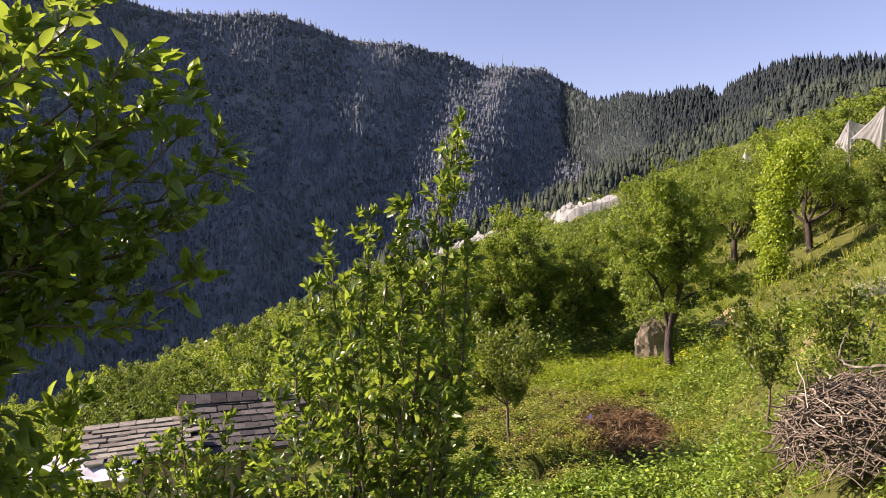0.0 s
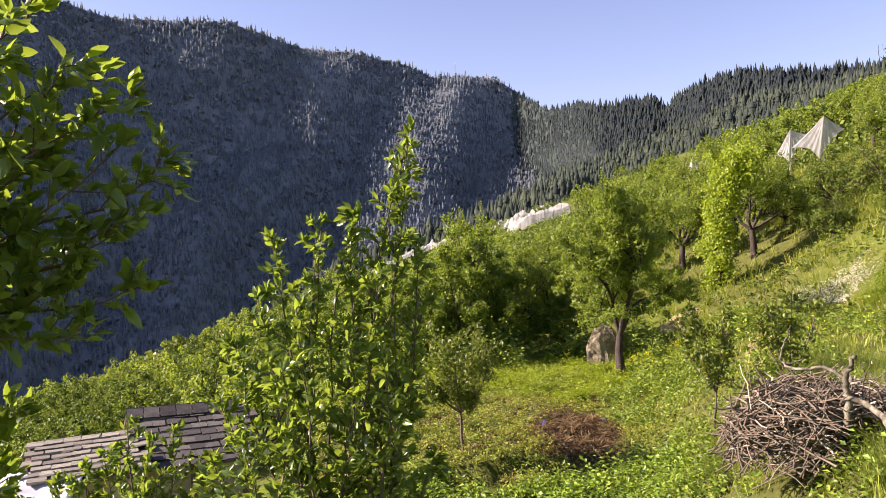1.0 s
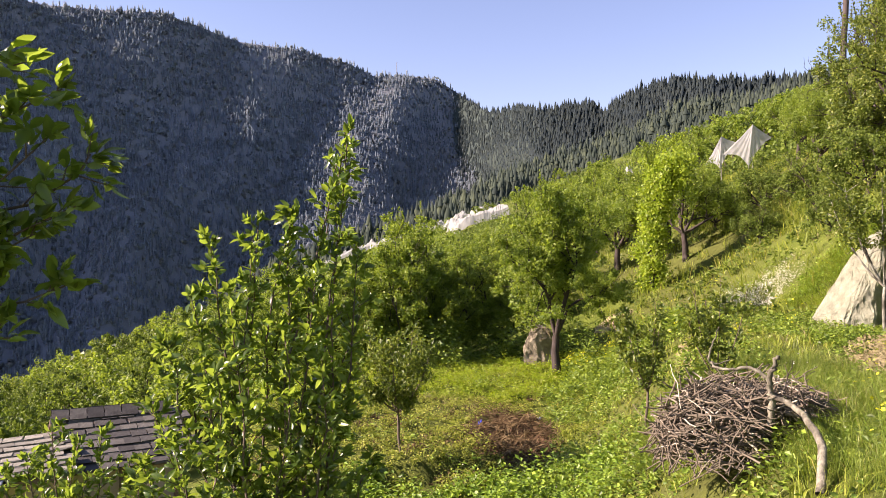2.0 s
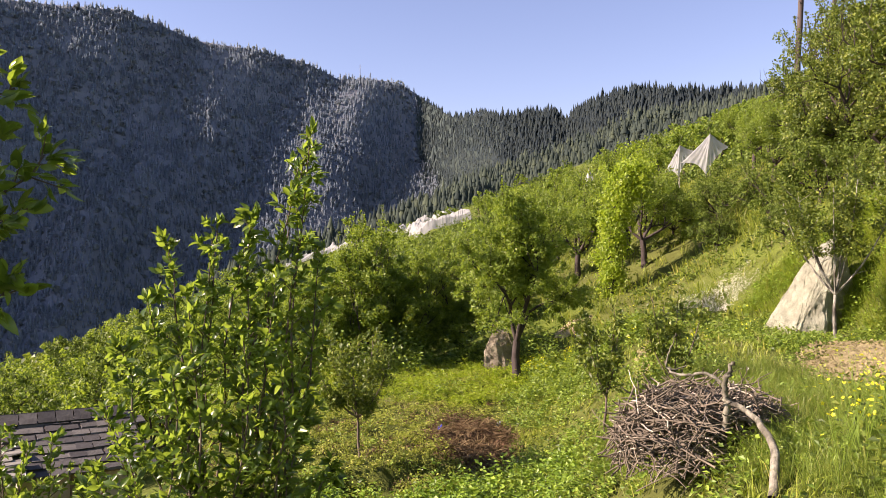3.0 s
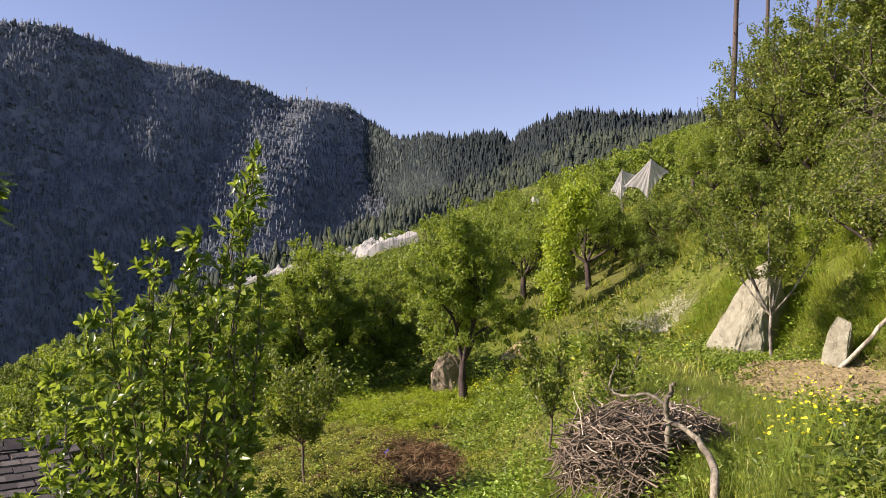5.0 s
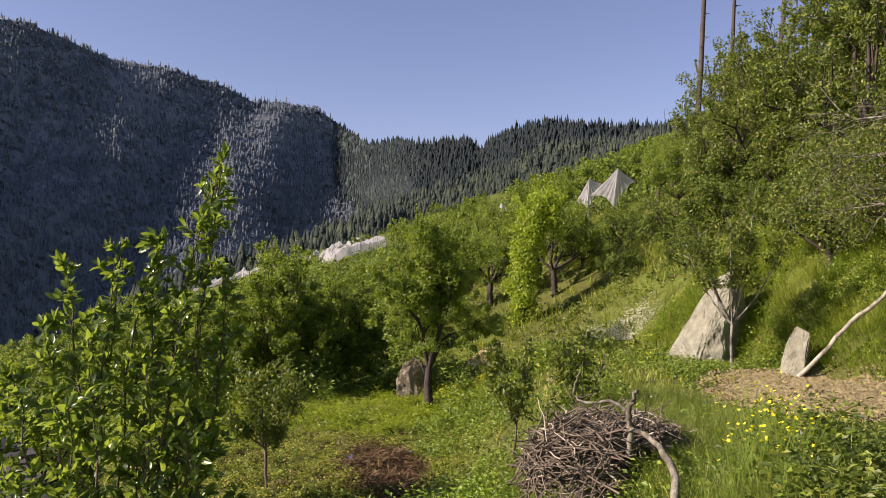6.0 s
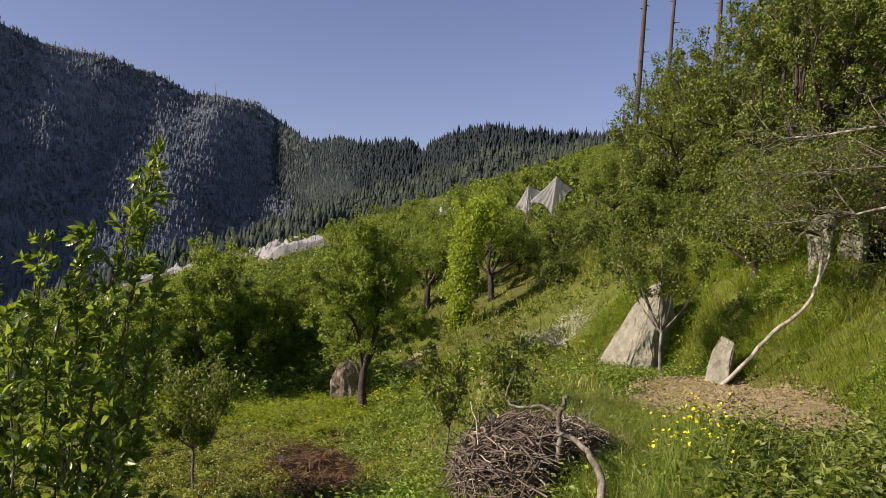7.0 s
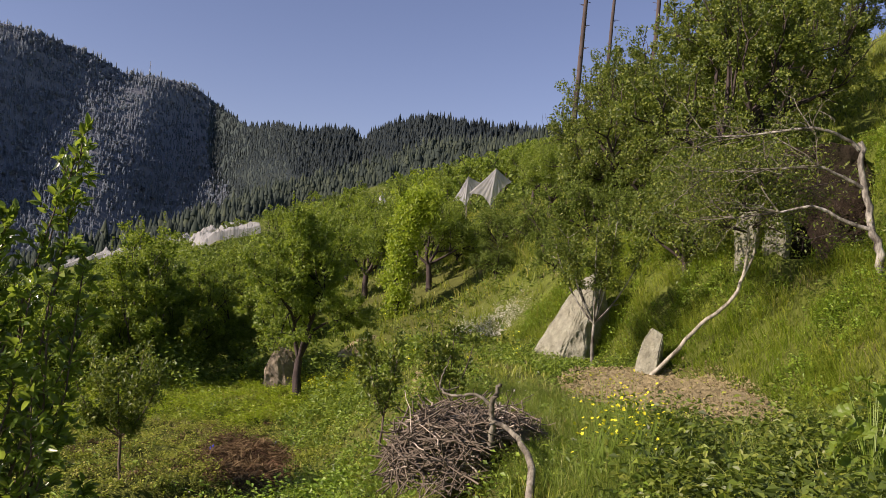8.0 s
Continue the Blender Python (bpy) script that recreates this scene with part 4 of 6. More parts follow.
    house.matrix_basis = Matrix.Translation(pivot) @ pose(0, 0, 0, 0, 0, 21) @ Matrix.Translation(-pivot)
    return house


build_house()


def sheet(name, corners, nx, ny, sag, mat, seed, label, category):
    """A thin cloth between four corners with sag and wrinkles."""
    rng = np.random.default_rng(seed)
    a, b, c, d = (np.array(v, float) for v in corners)
    U, W = np.meshgrid(np.linspace(0, 1, nx), np.linspace(0, 1, ny), indexing="ij")
    P = ((1 - U) * (1 - W))[..., None] * a + (U * (1 - W))[..., None] * b + (U * W)[..., None] * c + ((1 - U) * W)[..., None] * d
    P[..., 2] += -sag * 4 * U * (1 - U) * 4 * W * (1 - W) * 0.5 + 0.04 * np.sin(9 * U + 5 * W) * np.sin(7 * W + 2)
    P += rng.normal(0, 0.006, P.shape)
    i, j = np.meshgrid(np.arange(nx - 1), np.arange(ny - 1), indexing="ij")
    F = np.stack([i * ny + j, (i + 1) * ny + j, (i + 1) * ny + j + 1, i * ny + j + 1], -1).reshape(-1, 4)
    ob = tagged(new(name, fast_mesh(name, P.reshape(-1, 3), F, mat, True)), label, category)
    sol = ob.modifiers.new("thickness", "SOLIDIFY")
    sol.thickness = 0.012
    return ob


sheet("roof_sheet", [(-5.5, 10.95, 1.16), (-4.0, 10.9, 1.14), (-4.1, 11.62, 1.27), (-5.6, 11.9, 1.30)], 22, 12, 0.03, M_TARP, 42, "white sheeting laid over the low eaves", "tarpaulin")

# ---- anti-hail nets ----


def net_tent(name, apex, corners, seed, label):
    """A net pulled over a pole: concave between its corners, with folds running from the peak."""
    rng = np.random.default_rng(seed)
    n_side, n_r = 14, 12
    apex = np.array(apex, float)
    C = [np.array(c, float) for c in corners]
    rim = []
    for k in range(len(C)):
        a, b = C[k], C[(k + 1) % len(C)]
        for i in range(n_side):
            u = i / n_side
            p = a + (b - a) * u
            p = p + (apex - p) * 0.13 * math.sin(math.pi * u)
            rim.append(p)
    rim = np.array(rim)
    m = len(rim)
    V = [apex]
    for r in range(1, n_r + 1):
        s = r / n_r
        ring = apex + (rim - apex) * s
        ring[:, 2] -= 0.14 * np.sin(math.pi * s) * (0.4 + 0.6 * np.abs(np.sin(np.arange(m) * math.pi / n_side)))
        ring[:, :2] += (0.05 * s * np.sin(np.arange(m) * 1.9 + seed) + rng.normal(0, 0.012, m))[:, None] * unit(rim[:, :2] - apex[:2])
        V.extend(ring)
    F = []
    for k in range(m):
        F.append((0, 1 + k, 1 + (k + 1) % m, 1 + (k + 1) % m))
    T = np.array([f[:3] for f in F])
    Q = []
    for r in range(n_r - 1):
        for k in range(m):
            a, b = 1 + r * m + k, 1 + r * m + (k + 1) % m
            Q += [(a, a + m, b + m), (a, b + m, b)]
    net = tagged(new(name), label, "net")
    part("netting", fast_mesh("netting", np.array(V), np.concatenate([T, np.array(Q)]), M_NET, True), net)
    feet = [(apex, 0.03)] + [(c, 0.016) for c in C[1:2]]
    for top, r in feet:
        b = np.array([top[0], top[1], gz(top[0], top[1]) - 0.2])
        V2, F2 = tubes([(b, top, r, r * 0.8)], 6)
        part("pole", fast_mesh("pole", V2, F2, M_BARK_PALE, True), net)
    return net


net_tent("orchard_net", (25.16, 43.9, 12.0), [(23.05, 43.5, 10.1), (24.27, 42.8, 9.35), (26.35, 43.8, 11.25), (25.4, 45.7, 10.6)], 1, "pale netting draped to a peak over a fruit tree")
net_tent("orchard_net", (24.51, 46.5, 11.66), [(23.15, 46.0, 9.7), (23.9, 45.5, 9.5), (25.6, 46.5, 11.3), (24.8, 48.2, 10.6)], 2, "smaller pale netting peaked over a fruit tree")
net_tent("orchard_net", (16.95, 42.9, 9.55), [(16.3, 41.6, 7.0), (17.6, 41.8, 7.3), (17.6, 43.6, 7.2), (16.0, 43.2, 6.8)], 3, "netting half hidden behind apple trees")
net_tent("orchard_net", (15.9, 44.5, 8.3), [(15.2, 43.6, 6.6), (16.5, 43.8, 6.9), (16.6, 45.6, 7.0), (14.9, 45.2, 6.5)], 4, "netting half hidden behind apple trees")


def net_canopy(name, x0, x1, y0, y1, high, peak, seed, label):
    """Many nets joined over an orchard: a bright rumpled canopy with peaks over the trees."""
    rng = np.random.default_rng(seed)
    nx, ny = 50, 22
    X, Y = np.meshgrid(np.linspace(x0, x1, nx), np.linspace(y0, y1, ny), indexing="ij")
    Z = ground_z(X, Y) + high
    for _ in range(26):
        px_, py_ = rng.uniform(x0, x1), rng.uniform(y0, y1)
        Z += peak * rng.uniform(0.5, 1.3) * np.exp(-np.hypot(X - px_, (Y - py_) * 0.8) / (0.05 * (x1 - x0) + 0.35))
    edge = np.minimum(np.minimum(X - x0, x1 - X) / (x1 - x0), np.minimum(Y - y0, y1 - Y) / (y1 - y0))
    Z -= high * 0.85 * (1 - sstep(0, 0.05, edge))
    Z += rng.normal(0, 0.06, Z.shape)
    i, j = np.meshgrid(np.arange(nx - 1), np.arange(ny - 1), indexing="ij")
    F = np.stack([i * ny + j, (i + 1) * ny + j, (i + 1) * ny + j + 1, i * ny + j + 1], -1).reshape(-1, 4)
    return tagged(new(name, fast_mesh(name, np.stack([X, Y, Z], -1).reshape(-1, 3), F, M_NET)), label, "net")


net_canopy("net_canopy", 22.5, 33.5, 146, 160, 1.7, 0.8, 1, "wide white netting stretched over a far orchard")
for k, (ax, d, w, dp) in enumerate([(8.6, 215, 9, 9), (7.2, 220, 10, 8), (5.9, 235, 11, 9), (4.4, 240, 12, 10), (3.2, 255, 12, 10), (1.9, 270, 13, 10), (0.6, 285, 13, 12), (9.3, 260, 8, 8), (-0.4, 300, 10, 12), (10.6, 280, 12, 12)]):
    cx, cy = d * math.sin(radians(ax)), d * math.cos(radians(ax))
    net_canopy("net_canopy", cx - w * 0.3, cx + w * 0.3, cy - dp * 0.35, cy + dp * 0.35, 1.2, 0.7, 10 + k, "white netting over a far orchard terrace")

# ---- trees on the hillside above ----
pear = put(fruit_tree("pear_tree", 51, 5.8, 2.3, 0.15, 0.8, 7, 30000, 0.086, M_LEAF_DARK, sigma=0.26, up=0.35, shoots=80, label="large old pear tree with dense dark foliage"), 15.35, 17.9, 0, 0.92)
copy_at(pear, 18.6, 22.0, 120, 0.85)
copy_at(pear, 17.4, 16.4, 200, 1.05)
copy_at(pear, 16.3, 19.8, 300, 1.0)
copy_at(pear, 22.6, 19.4, 60, 0.9)
open_tree = put(fruit_tree("fruit_tree", 52, 6.2, 2.4, 0.14, 1.0, 6, 21000, 0.088, M_LEAF_DARK, sigma=0.24, up=0.35, shoots=80, label="tall open-crowned fruit tree with limbs showing through"), 13.9, 13.4, 40)
copy_at(open_tree, 16.2, 14.6, 160, 1.0)
for x, y, t, s in [(25.5, 19.5, 0, 0.9), (23.6, 20.8, 80, 0.85), (27.5, 18.2, 160, 0.95), (24.6, 24.0, 230, 1.0), (29.5, 17.5, 300, 1.0), (21.0, 22.5, 20, 0.8), (28.0, 23.0, 140, 1.0)]:
    copy_at(open_tree, x, y, t, s)
small = put(fruit_tree("apple_tree", 53, 3.4, 1.5, 0.09, 0.9, 5, 15000, 0.070, M_LEAF, sigma=0.2, shoots=40, label="spreading apple tree on the grassy slope"), 18.1, 26.9, 0)
for x, y, t, s in [(10.9, 28.6, 60, 1.2), (12.3, 25.6, 150, 1.12), (9.6, 29.8, 210, 1.15), (13.4, 29.5, 280, 1.1), (20.5, 32.0, 30, 1.0), (22.5, 30.5, 140, 0.95), (12.8, 36.5, 10, 1.2), (15.5, 33, 90, 1.0)]:
    copy_at(small, x, y, t, s)
low = put(fruit_tree("apple_bush", 54, 2.5, 1.35, 0.07, 0.35, 6, 9500, 0.082, M_SHRUB, sigma=0.22, label="low rounded fruit bush on the slope"), 15.5, 26.4, 0, 0.85)
for x, y, t, s in [(14.4, 27.6, 60, 0.8), (13.2, 22.4, 190, 0.55), (20.0, 25.0, 40, 0.9), (12.5, 18.0, 20, 0.5), (13.7, 16.3, 70, 0.55), (12.9, 12.9, 10, 0.5), (15, 15.5, 140, 0.8), (16.4, 20.5, 200, 0.85), (14.2, 18.9, 10, 0.9), (16.2, 18.4, 80, 0.9), (13.9, 20.6, 130, 0.8), (15.0, 14.6, 220, 0.9), (13.6, 14.8, 30, 0.6), (19.0, 18.5, 60, 1.1), (18.2, 24.4, 130, 1.0)]:
    copy_at(low, x, y, t, s)

for k, (x, y, t, s) in enumerate([(3.0, 21.4, 40, 0.6), (0.8, 20.4, 150, 0.72), (-1.1, 20.8, 300, 0.7)]):
    copy_at(hedges[k % 3], x, y, t, (s, s, s * 0.82))

# far orchards along the hill
far_apple = fruit_tree("apple_tree", 57, 3.4, 1.5, 0.09, 0.9, 5, 2000, 0.19, M_LEAF, levels=2, sigma=0.2, label="spreading apple tree on the far slope")
far_bush = fruit_tree("apple_bush", 58, 2.5, 1.35, 0.07, 0.35, 6, 2000, 0.18, M_SHRUB, levels=2, sigma=0.22, label="low rounded fruit bush on the far slope")
put(far_apple, 24.0, 52.0, 0)
put(far_bush, 21.0, 50.0, 0)
rng = np.random.default_rng(61)
n_far = 0
for _ in range(400):
    az, d = rng.uniform(2, 35), 38 * (230 / 38) ** rng.uniform(0, 1)
    x, y = d * math.sin(radians(az)), d * math.cos(radians(az))
    if math.hypot(x - 24.5, y - 45) < 6 or math.hypot(x - 16.5, y - 43) < 3 or (21 < x < 35 and 135 < y < 161) or (az < 7 and d < 90) or (25 < az < 33 and 36 < d < 60) or (6 < az < 14 and d < 148):
        continue
    copy_at(far_apple if n_far % 3 else far_bush, x, y, rng.uniform(0, 360), rng.uniform(0.8, 1.35))
    n_far += 1
    if n_far >= 120:
        break

# bushes and small trees on the slope below the house
slope_bushes = [put(fruit_tree("hillside_bush", 63 + k, 2.5, 1.35, 0.06, 0.25, 6, 2700, 0.160, m, levels=2, sigma=0.3, label=t), x, y, 0)
                for k, (m, t, x, y) in enumerate([(M_SHRUB, "dark rounded bush on the slope below the house", -9.0, 24.0), (M_LEAF, "light green bush on the slope below the house", -6.0, 27.0)])]
rng = np.random.default_rng(62)
spots = [(-9.0, 24.0), (-6.0, 27.0)]
for _ in range(1500):
    az, d = radians(rng.uniform(-35, -1)), 24 * (150 / 24) ** rng.uniform(0, 1)
    x, y = d * math.sin(az), d * math.cos(az)
    if min(math.hypot(x - u, y - v) for u, v in spots) < 0.028 * d + 1.3 or (x > -4 and y < 35):
        continue
    spots.append((x, y))
    copy_at(slope_bushes[len(spots) % 3 % 2], x, y, rng.uniform(0, 360), rng.uniform(0.8, 1.2) * (0.85 + d / 140))
    if len(spots) >= 112:
        break


def scrub(name, label, az0, az1, d0, d1, count, per, size, leaf, mat, seed, keep=None):
    """Bushes far off, each a ragged clump of leaves, joined."""
    rng = np.random.default_rng(seed)
    az, d = np.radians(rng.uniform(az0, az1, count)), d0 * (d1 / d0) ** rng.uniform(0, 1, count)
    x, y = d * np.sin(az), d * np.cos(az)
    if keep is not None:
        k = keep(x, y)
        x, y = x[k], y[k]
    n = len(x)
    R = size * rng.uniform(0.5, 1.5, n)
    dirs = unit(rng.normal(0, 1, (n, per, 3)))
    dirs[..., 2] = np.abs(dirs[..., 2])
    base = np.stack([x, y, ground_z(x, y)], -1)
    P = base[:, None] + dirs * (R[:, None] * rng.uniform(0.55, 1.0, (n, per)))[..., None] * np.array([1, 1, 1.1])
    P = P.reshape(-1, 3)
    L = np.repeat(R, per) * leaf * rng.uniform(0.7, 1.3, len(P))
    V, F = leaf_arrays(P, rng.normal(0, 1, P.shape), dirs.reshape(-1, 3) + rng.normal(0, 0.4, P.shape), L, L * 0.8)
    return tagged(new(name, fast_mesh(name, V, F, mat)), label, "shrubs", kind="stuff")


scrub("hillside_scrub", "green scrub and bushes on the falling hillside", -36, 0, 95, 420, 1150, 120, 2.1, 0.17, M_SHRUB, 71)
scrub("hillside_trees", "dark rounded trees scattered on the falling hillside", -34, 0, 90, 400, 150, 420, 3.0, 0.13, M_LEAF_DARK, 74)
scrub("hillside_trees", "rounded trees in front of the far netted orchards", 0, 9.0, 130, 250, 90, 260, 1.6, 0.15, M_LEAF, 75)
scrub("hillside_scrub", "green bushes between the far orchards", 0, 34, 55, 420, 950, 120, 1.5, 0.15, M_SHRUB, 72)

# ---- rocks ----


def boulder(name, pts, seed, rough, label, mat=M_ROCK, cuts=5):
    """A broken block: the hull of a few corners, split finely and worn by noise."""
    bm = bmesh.new()
    for p in pts:
        bm.verts.new(p)
    bmesh.ops.convex_hull(bm, input=bm.verts[:])
    bmesh.ops.delete(bm, geom=[v for v in bm.verts if not v.link_faces], context="VERTS")
    bmesh.ops.bevel(bm, geom=bm.edges[:], offset=rough * 0.5, segments=2, affect="EDGES")
    bmesh.ops.triangulate(bm, faces=bm.faces[:])
    for _ in range(3):
        long = [e for e in bm.edges if e.calc_length() > rough * 1.6]
        if long:
            bmesh.ops.subdivide_edges(bm, edges=long, cuts=1)
            bmesh.ops.triangulate(bm, faces=bm.faces[:])
    bm.normal_update()
    for v in bm.verts:
        q = v.co * 1.3 + Vector((seed, seed * 2, 0))
        v.co += v.normal * rough * (1.3 * noise.fractal(q, 0.7, 2.0, 4) + 0.5 * noise.noise(q * 7) - 0.5 * max(0.0, noise.noise(q * 2.6 + Vector((3, 1, 2)))))
    me = bpy.data.meshes.new(name)
    bm.to_mesh(me)
    bm.free()
    me.materials.append(mat)
    return tagged(new(name, me), label, "rock")


boulder("boulder", [(9.20, 13.9, 2.7), (9.28, 13.8, 3.26), (9.36, 13.0, 2.75), (9.36, 13.02, 3.12), (9.78, 12.85, 2.7), (9.84, 12.9, 3.2), (10.10, 13.1, 4.02), (9.73, 13.7, 3.87), (10.05, 13.6, 4.34), (10.47, 13.42, 4.88), (10.66, 13.5, 4.92), (11.15, 13.7, 2.9), (11.1, 13.9, 4.2), (10.0, 14.8, 2.9), (11.0, 14.8, 3.0), (10.7, 14.2, 4.6)], 1, 0.05, "tall slanting pale boulder at the edge of the bed")
boulder("boulder", [(9.62, 11.15, 2.8), (9.69, 11.1, 3.23), (9.70, 10.75, 2.8), (9.78, 10.72, 3.15), (9.76, 11.1, 3.57), (9.86, 11.02, 3.80), (9.93, 10.95, 3.74), (9.96, 10.8, 3.68), (10.3, 11.2, 2.9), (10.0, 11.6, 2.9), (10.35, 11.2, 3.45)], 2, 0.02, "small split grey boulder in the grassy bank")
boulder("boulder", [(5.1, 19.7, 1.1), (6.0, 19.5, 1.1), (5.15, 19.7, 2.0), (5.4, 19.75, 2.5), (5.8, 19.7, 2.4), (6.0, 19.6, 1.8), (5.4, 21.2, 1.2), (6.5, 21.0, 1.4), (6.0, 21.0, 2.5)], 3, 0.06, "rounded brown boulder behind the apple tree", M_ROCK_BROWN)
boulder("boulder", [(11.80, 11.05, 4.32), (12.08, 10.73, 4.32), (11.83, 11.03, 5.82), (11.92, 10.95, 6.17), (12.05, 10.79, 6.07), (12.70, 11.73, 4.72), (13.00, 11.33, 4.92), (12.60, 11.53, 6.32), (12.90, 11.23, 6.22)], 4, 0.05, "pale upright rock in the slope")
boulder("boulder", [(12.12, 10.67, 4.42), (12.42, 10.35, 4.42), (12.15, 10.65, 5.92), (12.24, 10.55, 6.20), (12.40, 10.39, 5.72), (13.10, 11.18, 4.92), (13.25, 10.93, 5.02), (13.00, 11.13, 6.32), (13.15, 10.93, 6.12)], 5, 0.05, "pale broken rock in the slope")
# back wall of the hollow, its shade put into the earth colour
tagged(boulder("earth_bank", [(12.75, 11.15, 4.9), (12.8, 11.05, 6.9), (13.0, 10.95, 7.35), (13.4, 10.4, 7.5), (13.85, 9.9, 7.3), (13.95, 9.7, 6.5), (13.95, 9.7, 4.9), (13.35, 10.35, 4.9), (13.5, 12.0, 5.0), (13.6, 11.9, 7.2), (14.8, 10.6, 5.0), (14.7, 10.6, 7.4)], 7, 0.09, "earth face in the hollow of the bank, shade painted dark", M_EARTH_SHADE), kind="structure")
boulder("stone", [(5.2, 3.85, 2.8), (5.5, 3.6, 2.8), (5.25, 3.8, 3.08), (5.45, 3.65, 3.12), (5.6, 3.9, 2.8), (5.4, 4.05, 2.8), (5.5, 3.9, 3.1)], 6, 0.025, "small pale stone half buried in weeds")

dark = put(fruit_tree("dark_bush", 55, 2.0, 1.1, 0.06, 0.2, 7, 9000, 0.075, M_LEAF_DARK, sigma=0.2, label="dense dark bush above the hollow of the bank"), 11.9, 12.4, 0)
copy_at(dark, 13.2, 12.6, 90, 1.0)

# ---- bare soil ----


def soil_patch(name, cx, cy, rx, ry, turn, lift, lumps, mat, seed, label, category, kind="", mound=0.0):
    rng = np.random.default_rng(seed)
    n_a, n_r = 90, 34
    a = np.linspace(0, 2 * math.pi, n_a, endpoint=False)
    wob = 1 + 0.10 * np.sin(3 * a + seed) + 0.07 * np.sin(7 * a + 2 * seed) + 0.04 * np.sin(13 * a) + rng.normal(0, 0.012, n_a)
    S = np.linspace(0, 1, n_r)[1:]
    A, SS = np.meshgrid(a, S)
    u, v = SS * wob[None] * rx * np.cos(A), SS * wob[None] * ry * np.sin(A)
    c, s = math.cos(radians(turn)), math.sin(radians(turn))
    X, Y = cx + u * c - v * s, cy + u * s + v * c
    X = np.minimum(X, 10.4 - 0.45 * np.clip(9.5 - Y, 0, 6))
    Z = ground_z(X, Y) + lift * (1 - SS ** 6) - 0.06 * SS ** 10 + mound * (1 - SS ** 2)
    Z += lumps * (waves(X, Y, 0.06, 1.0) + 0.8 * waves(X, Y, 0.023, 2.0) + rng.normal(0, 0.45, Z.shape)) * (1 - SS ** 4)
    V = np.concatenate([[[cx, cy, gz(cx, cy) + lift + mound]], np.stack([X, Y, Z], -1).reshape(-1, 3)])
    F = [(0, 1 + k, 1 + (k + 1) % n_a) for k in range(n_a)]
    for r in range(n_r - 2):
        for k in range(n_a):
            p, q = 1 + r * n_a + k, 1 + r * n_a + (k + 1) % n_a
            F += [(p, p + n_a, q + n_a), (p, q + n_a, q)]
    return tagged(new(name, fast_mesh(name, V, np.array(F), mat, True)), label, category, kind=kind)


soil_patch("soil_bed", 8.4, 9.05, 2.95, 1.55, 57, 0.06, 0.03, M_SOIL, 1, "dry tilled earth bed with scattered seedlings", "soil", "structure")
soil_patch("compost_mound", 3.2, 12.6, 1.35, 0.70, 75, 0.02, 0.04, M_DUNG, 2, "spread heap of brown compost and dead plants", "compost", mound=0.05)
soil_patch("earth_mound", 8.6, 22.8, 0.7, 0.45, 20, 0.02, 0.02, M_SOIL, 3, "low heap of pale dug earth on the slope", "soil", mound=0.14)
soil_patch("path", 5.75, 11.6, 1.3, 0.22, 62, 0.03, 0.008, M_SOIL, 4, "trodden earth footpath between the weeds", "path", "structure")
soil_patch("path", 8.7, 14.7, 0.9, 0.18, 30, 0.03, 0.008, M_SOIL, 5, "trodden earth footpath in the grass", "path", "structure")



def clods(name, label, count, inside, mat, seed):
    """Crumbs of earth lying on the bed, joined."""
    rng = np.random.default_rng(seed)
    x, y = rng.uniform(5.5, 11.5, count), rng.uniform(6.0, 12.5, count)
    k = inside(x, y)
    x, y = x[k], y[k]
    n = len(x)
    r = 0.007 + 0.028 * rng.uniform(0, 1, n) ** 3
    C = np.stack([x, y, ground_z(x, y) + 0.055 + r * 0.3], -1)
    axes = np.array([[1, 0, 0], [0, 1, 0], [-1, 0, 0], [0, -1, 0], [0, 0, 0.8], [0, 0, -0.8]], float)
    V = C[:, None] + axes[None] * (r[:, None] * rng.uniform(0.6, 1.3, (n, 6)))[..., None] + rng.normal(0, 0.25, (n, 6, 3)) * r[:, None, None]
    T = np.array([[0, 1, 4], [1, 2, 4], [2, 3, 4], [3, 0, 4], [1, 0, 5], [2, 1, 5], [3, 2, 5], [0, 3, 5]])
    F = (np.arange(n)[:, None, None] * 6 + T[None]).reshape(-1, 3)
    return tagged(new(name, fast_mesh(name, V.reshape(-1, 3), F, mat)), label, "soil", kind="stuff")


# ---- the brushwood pile ----


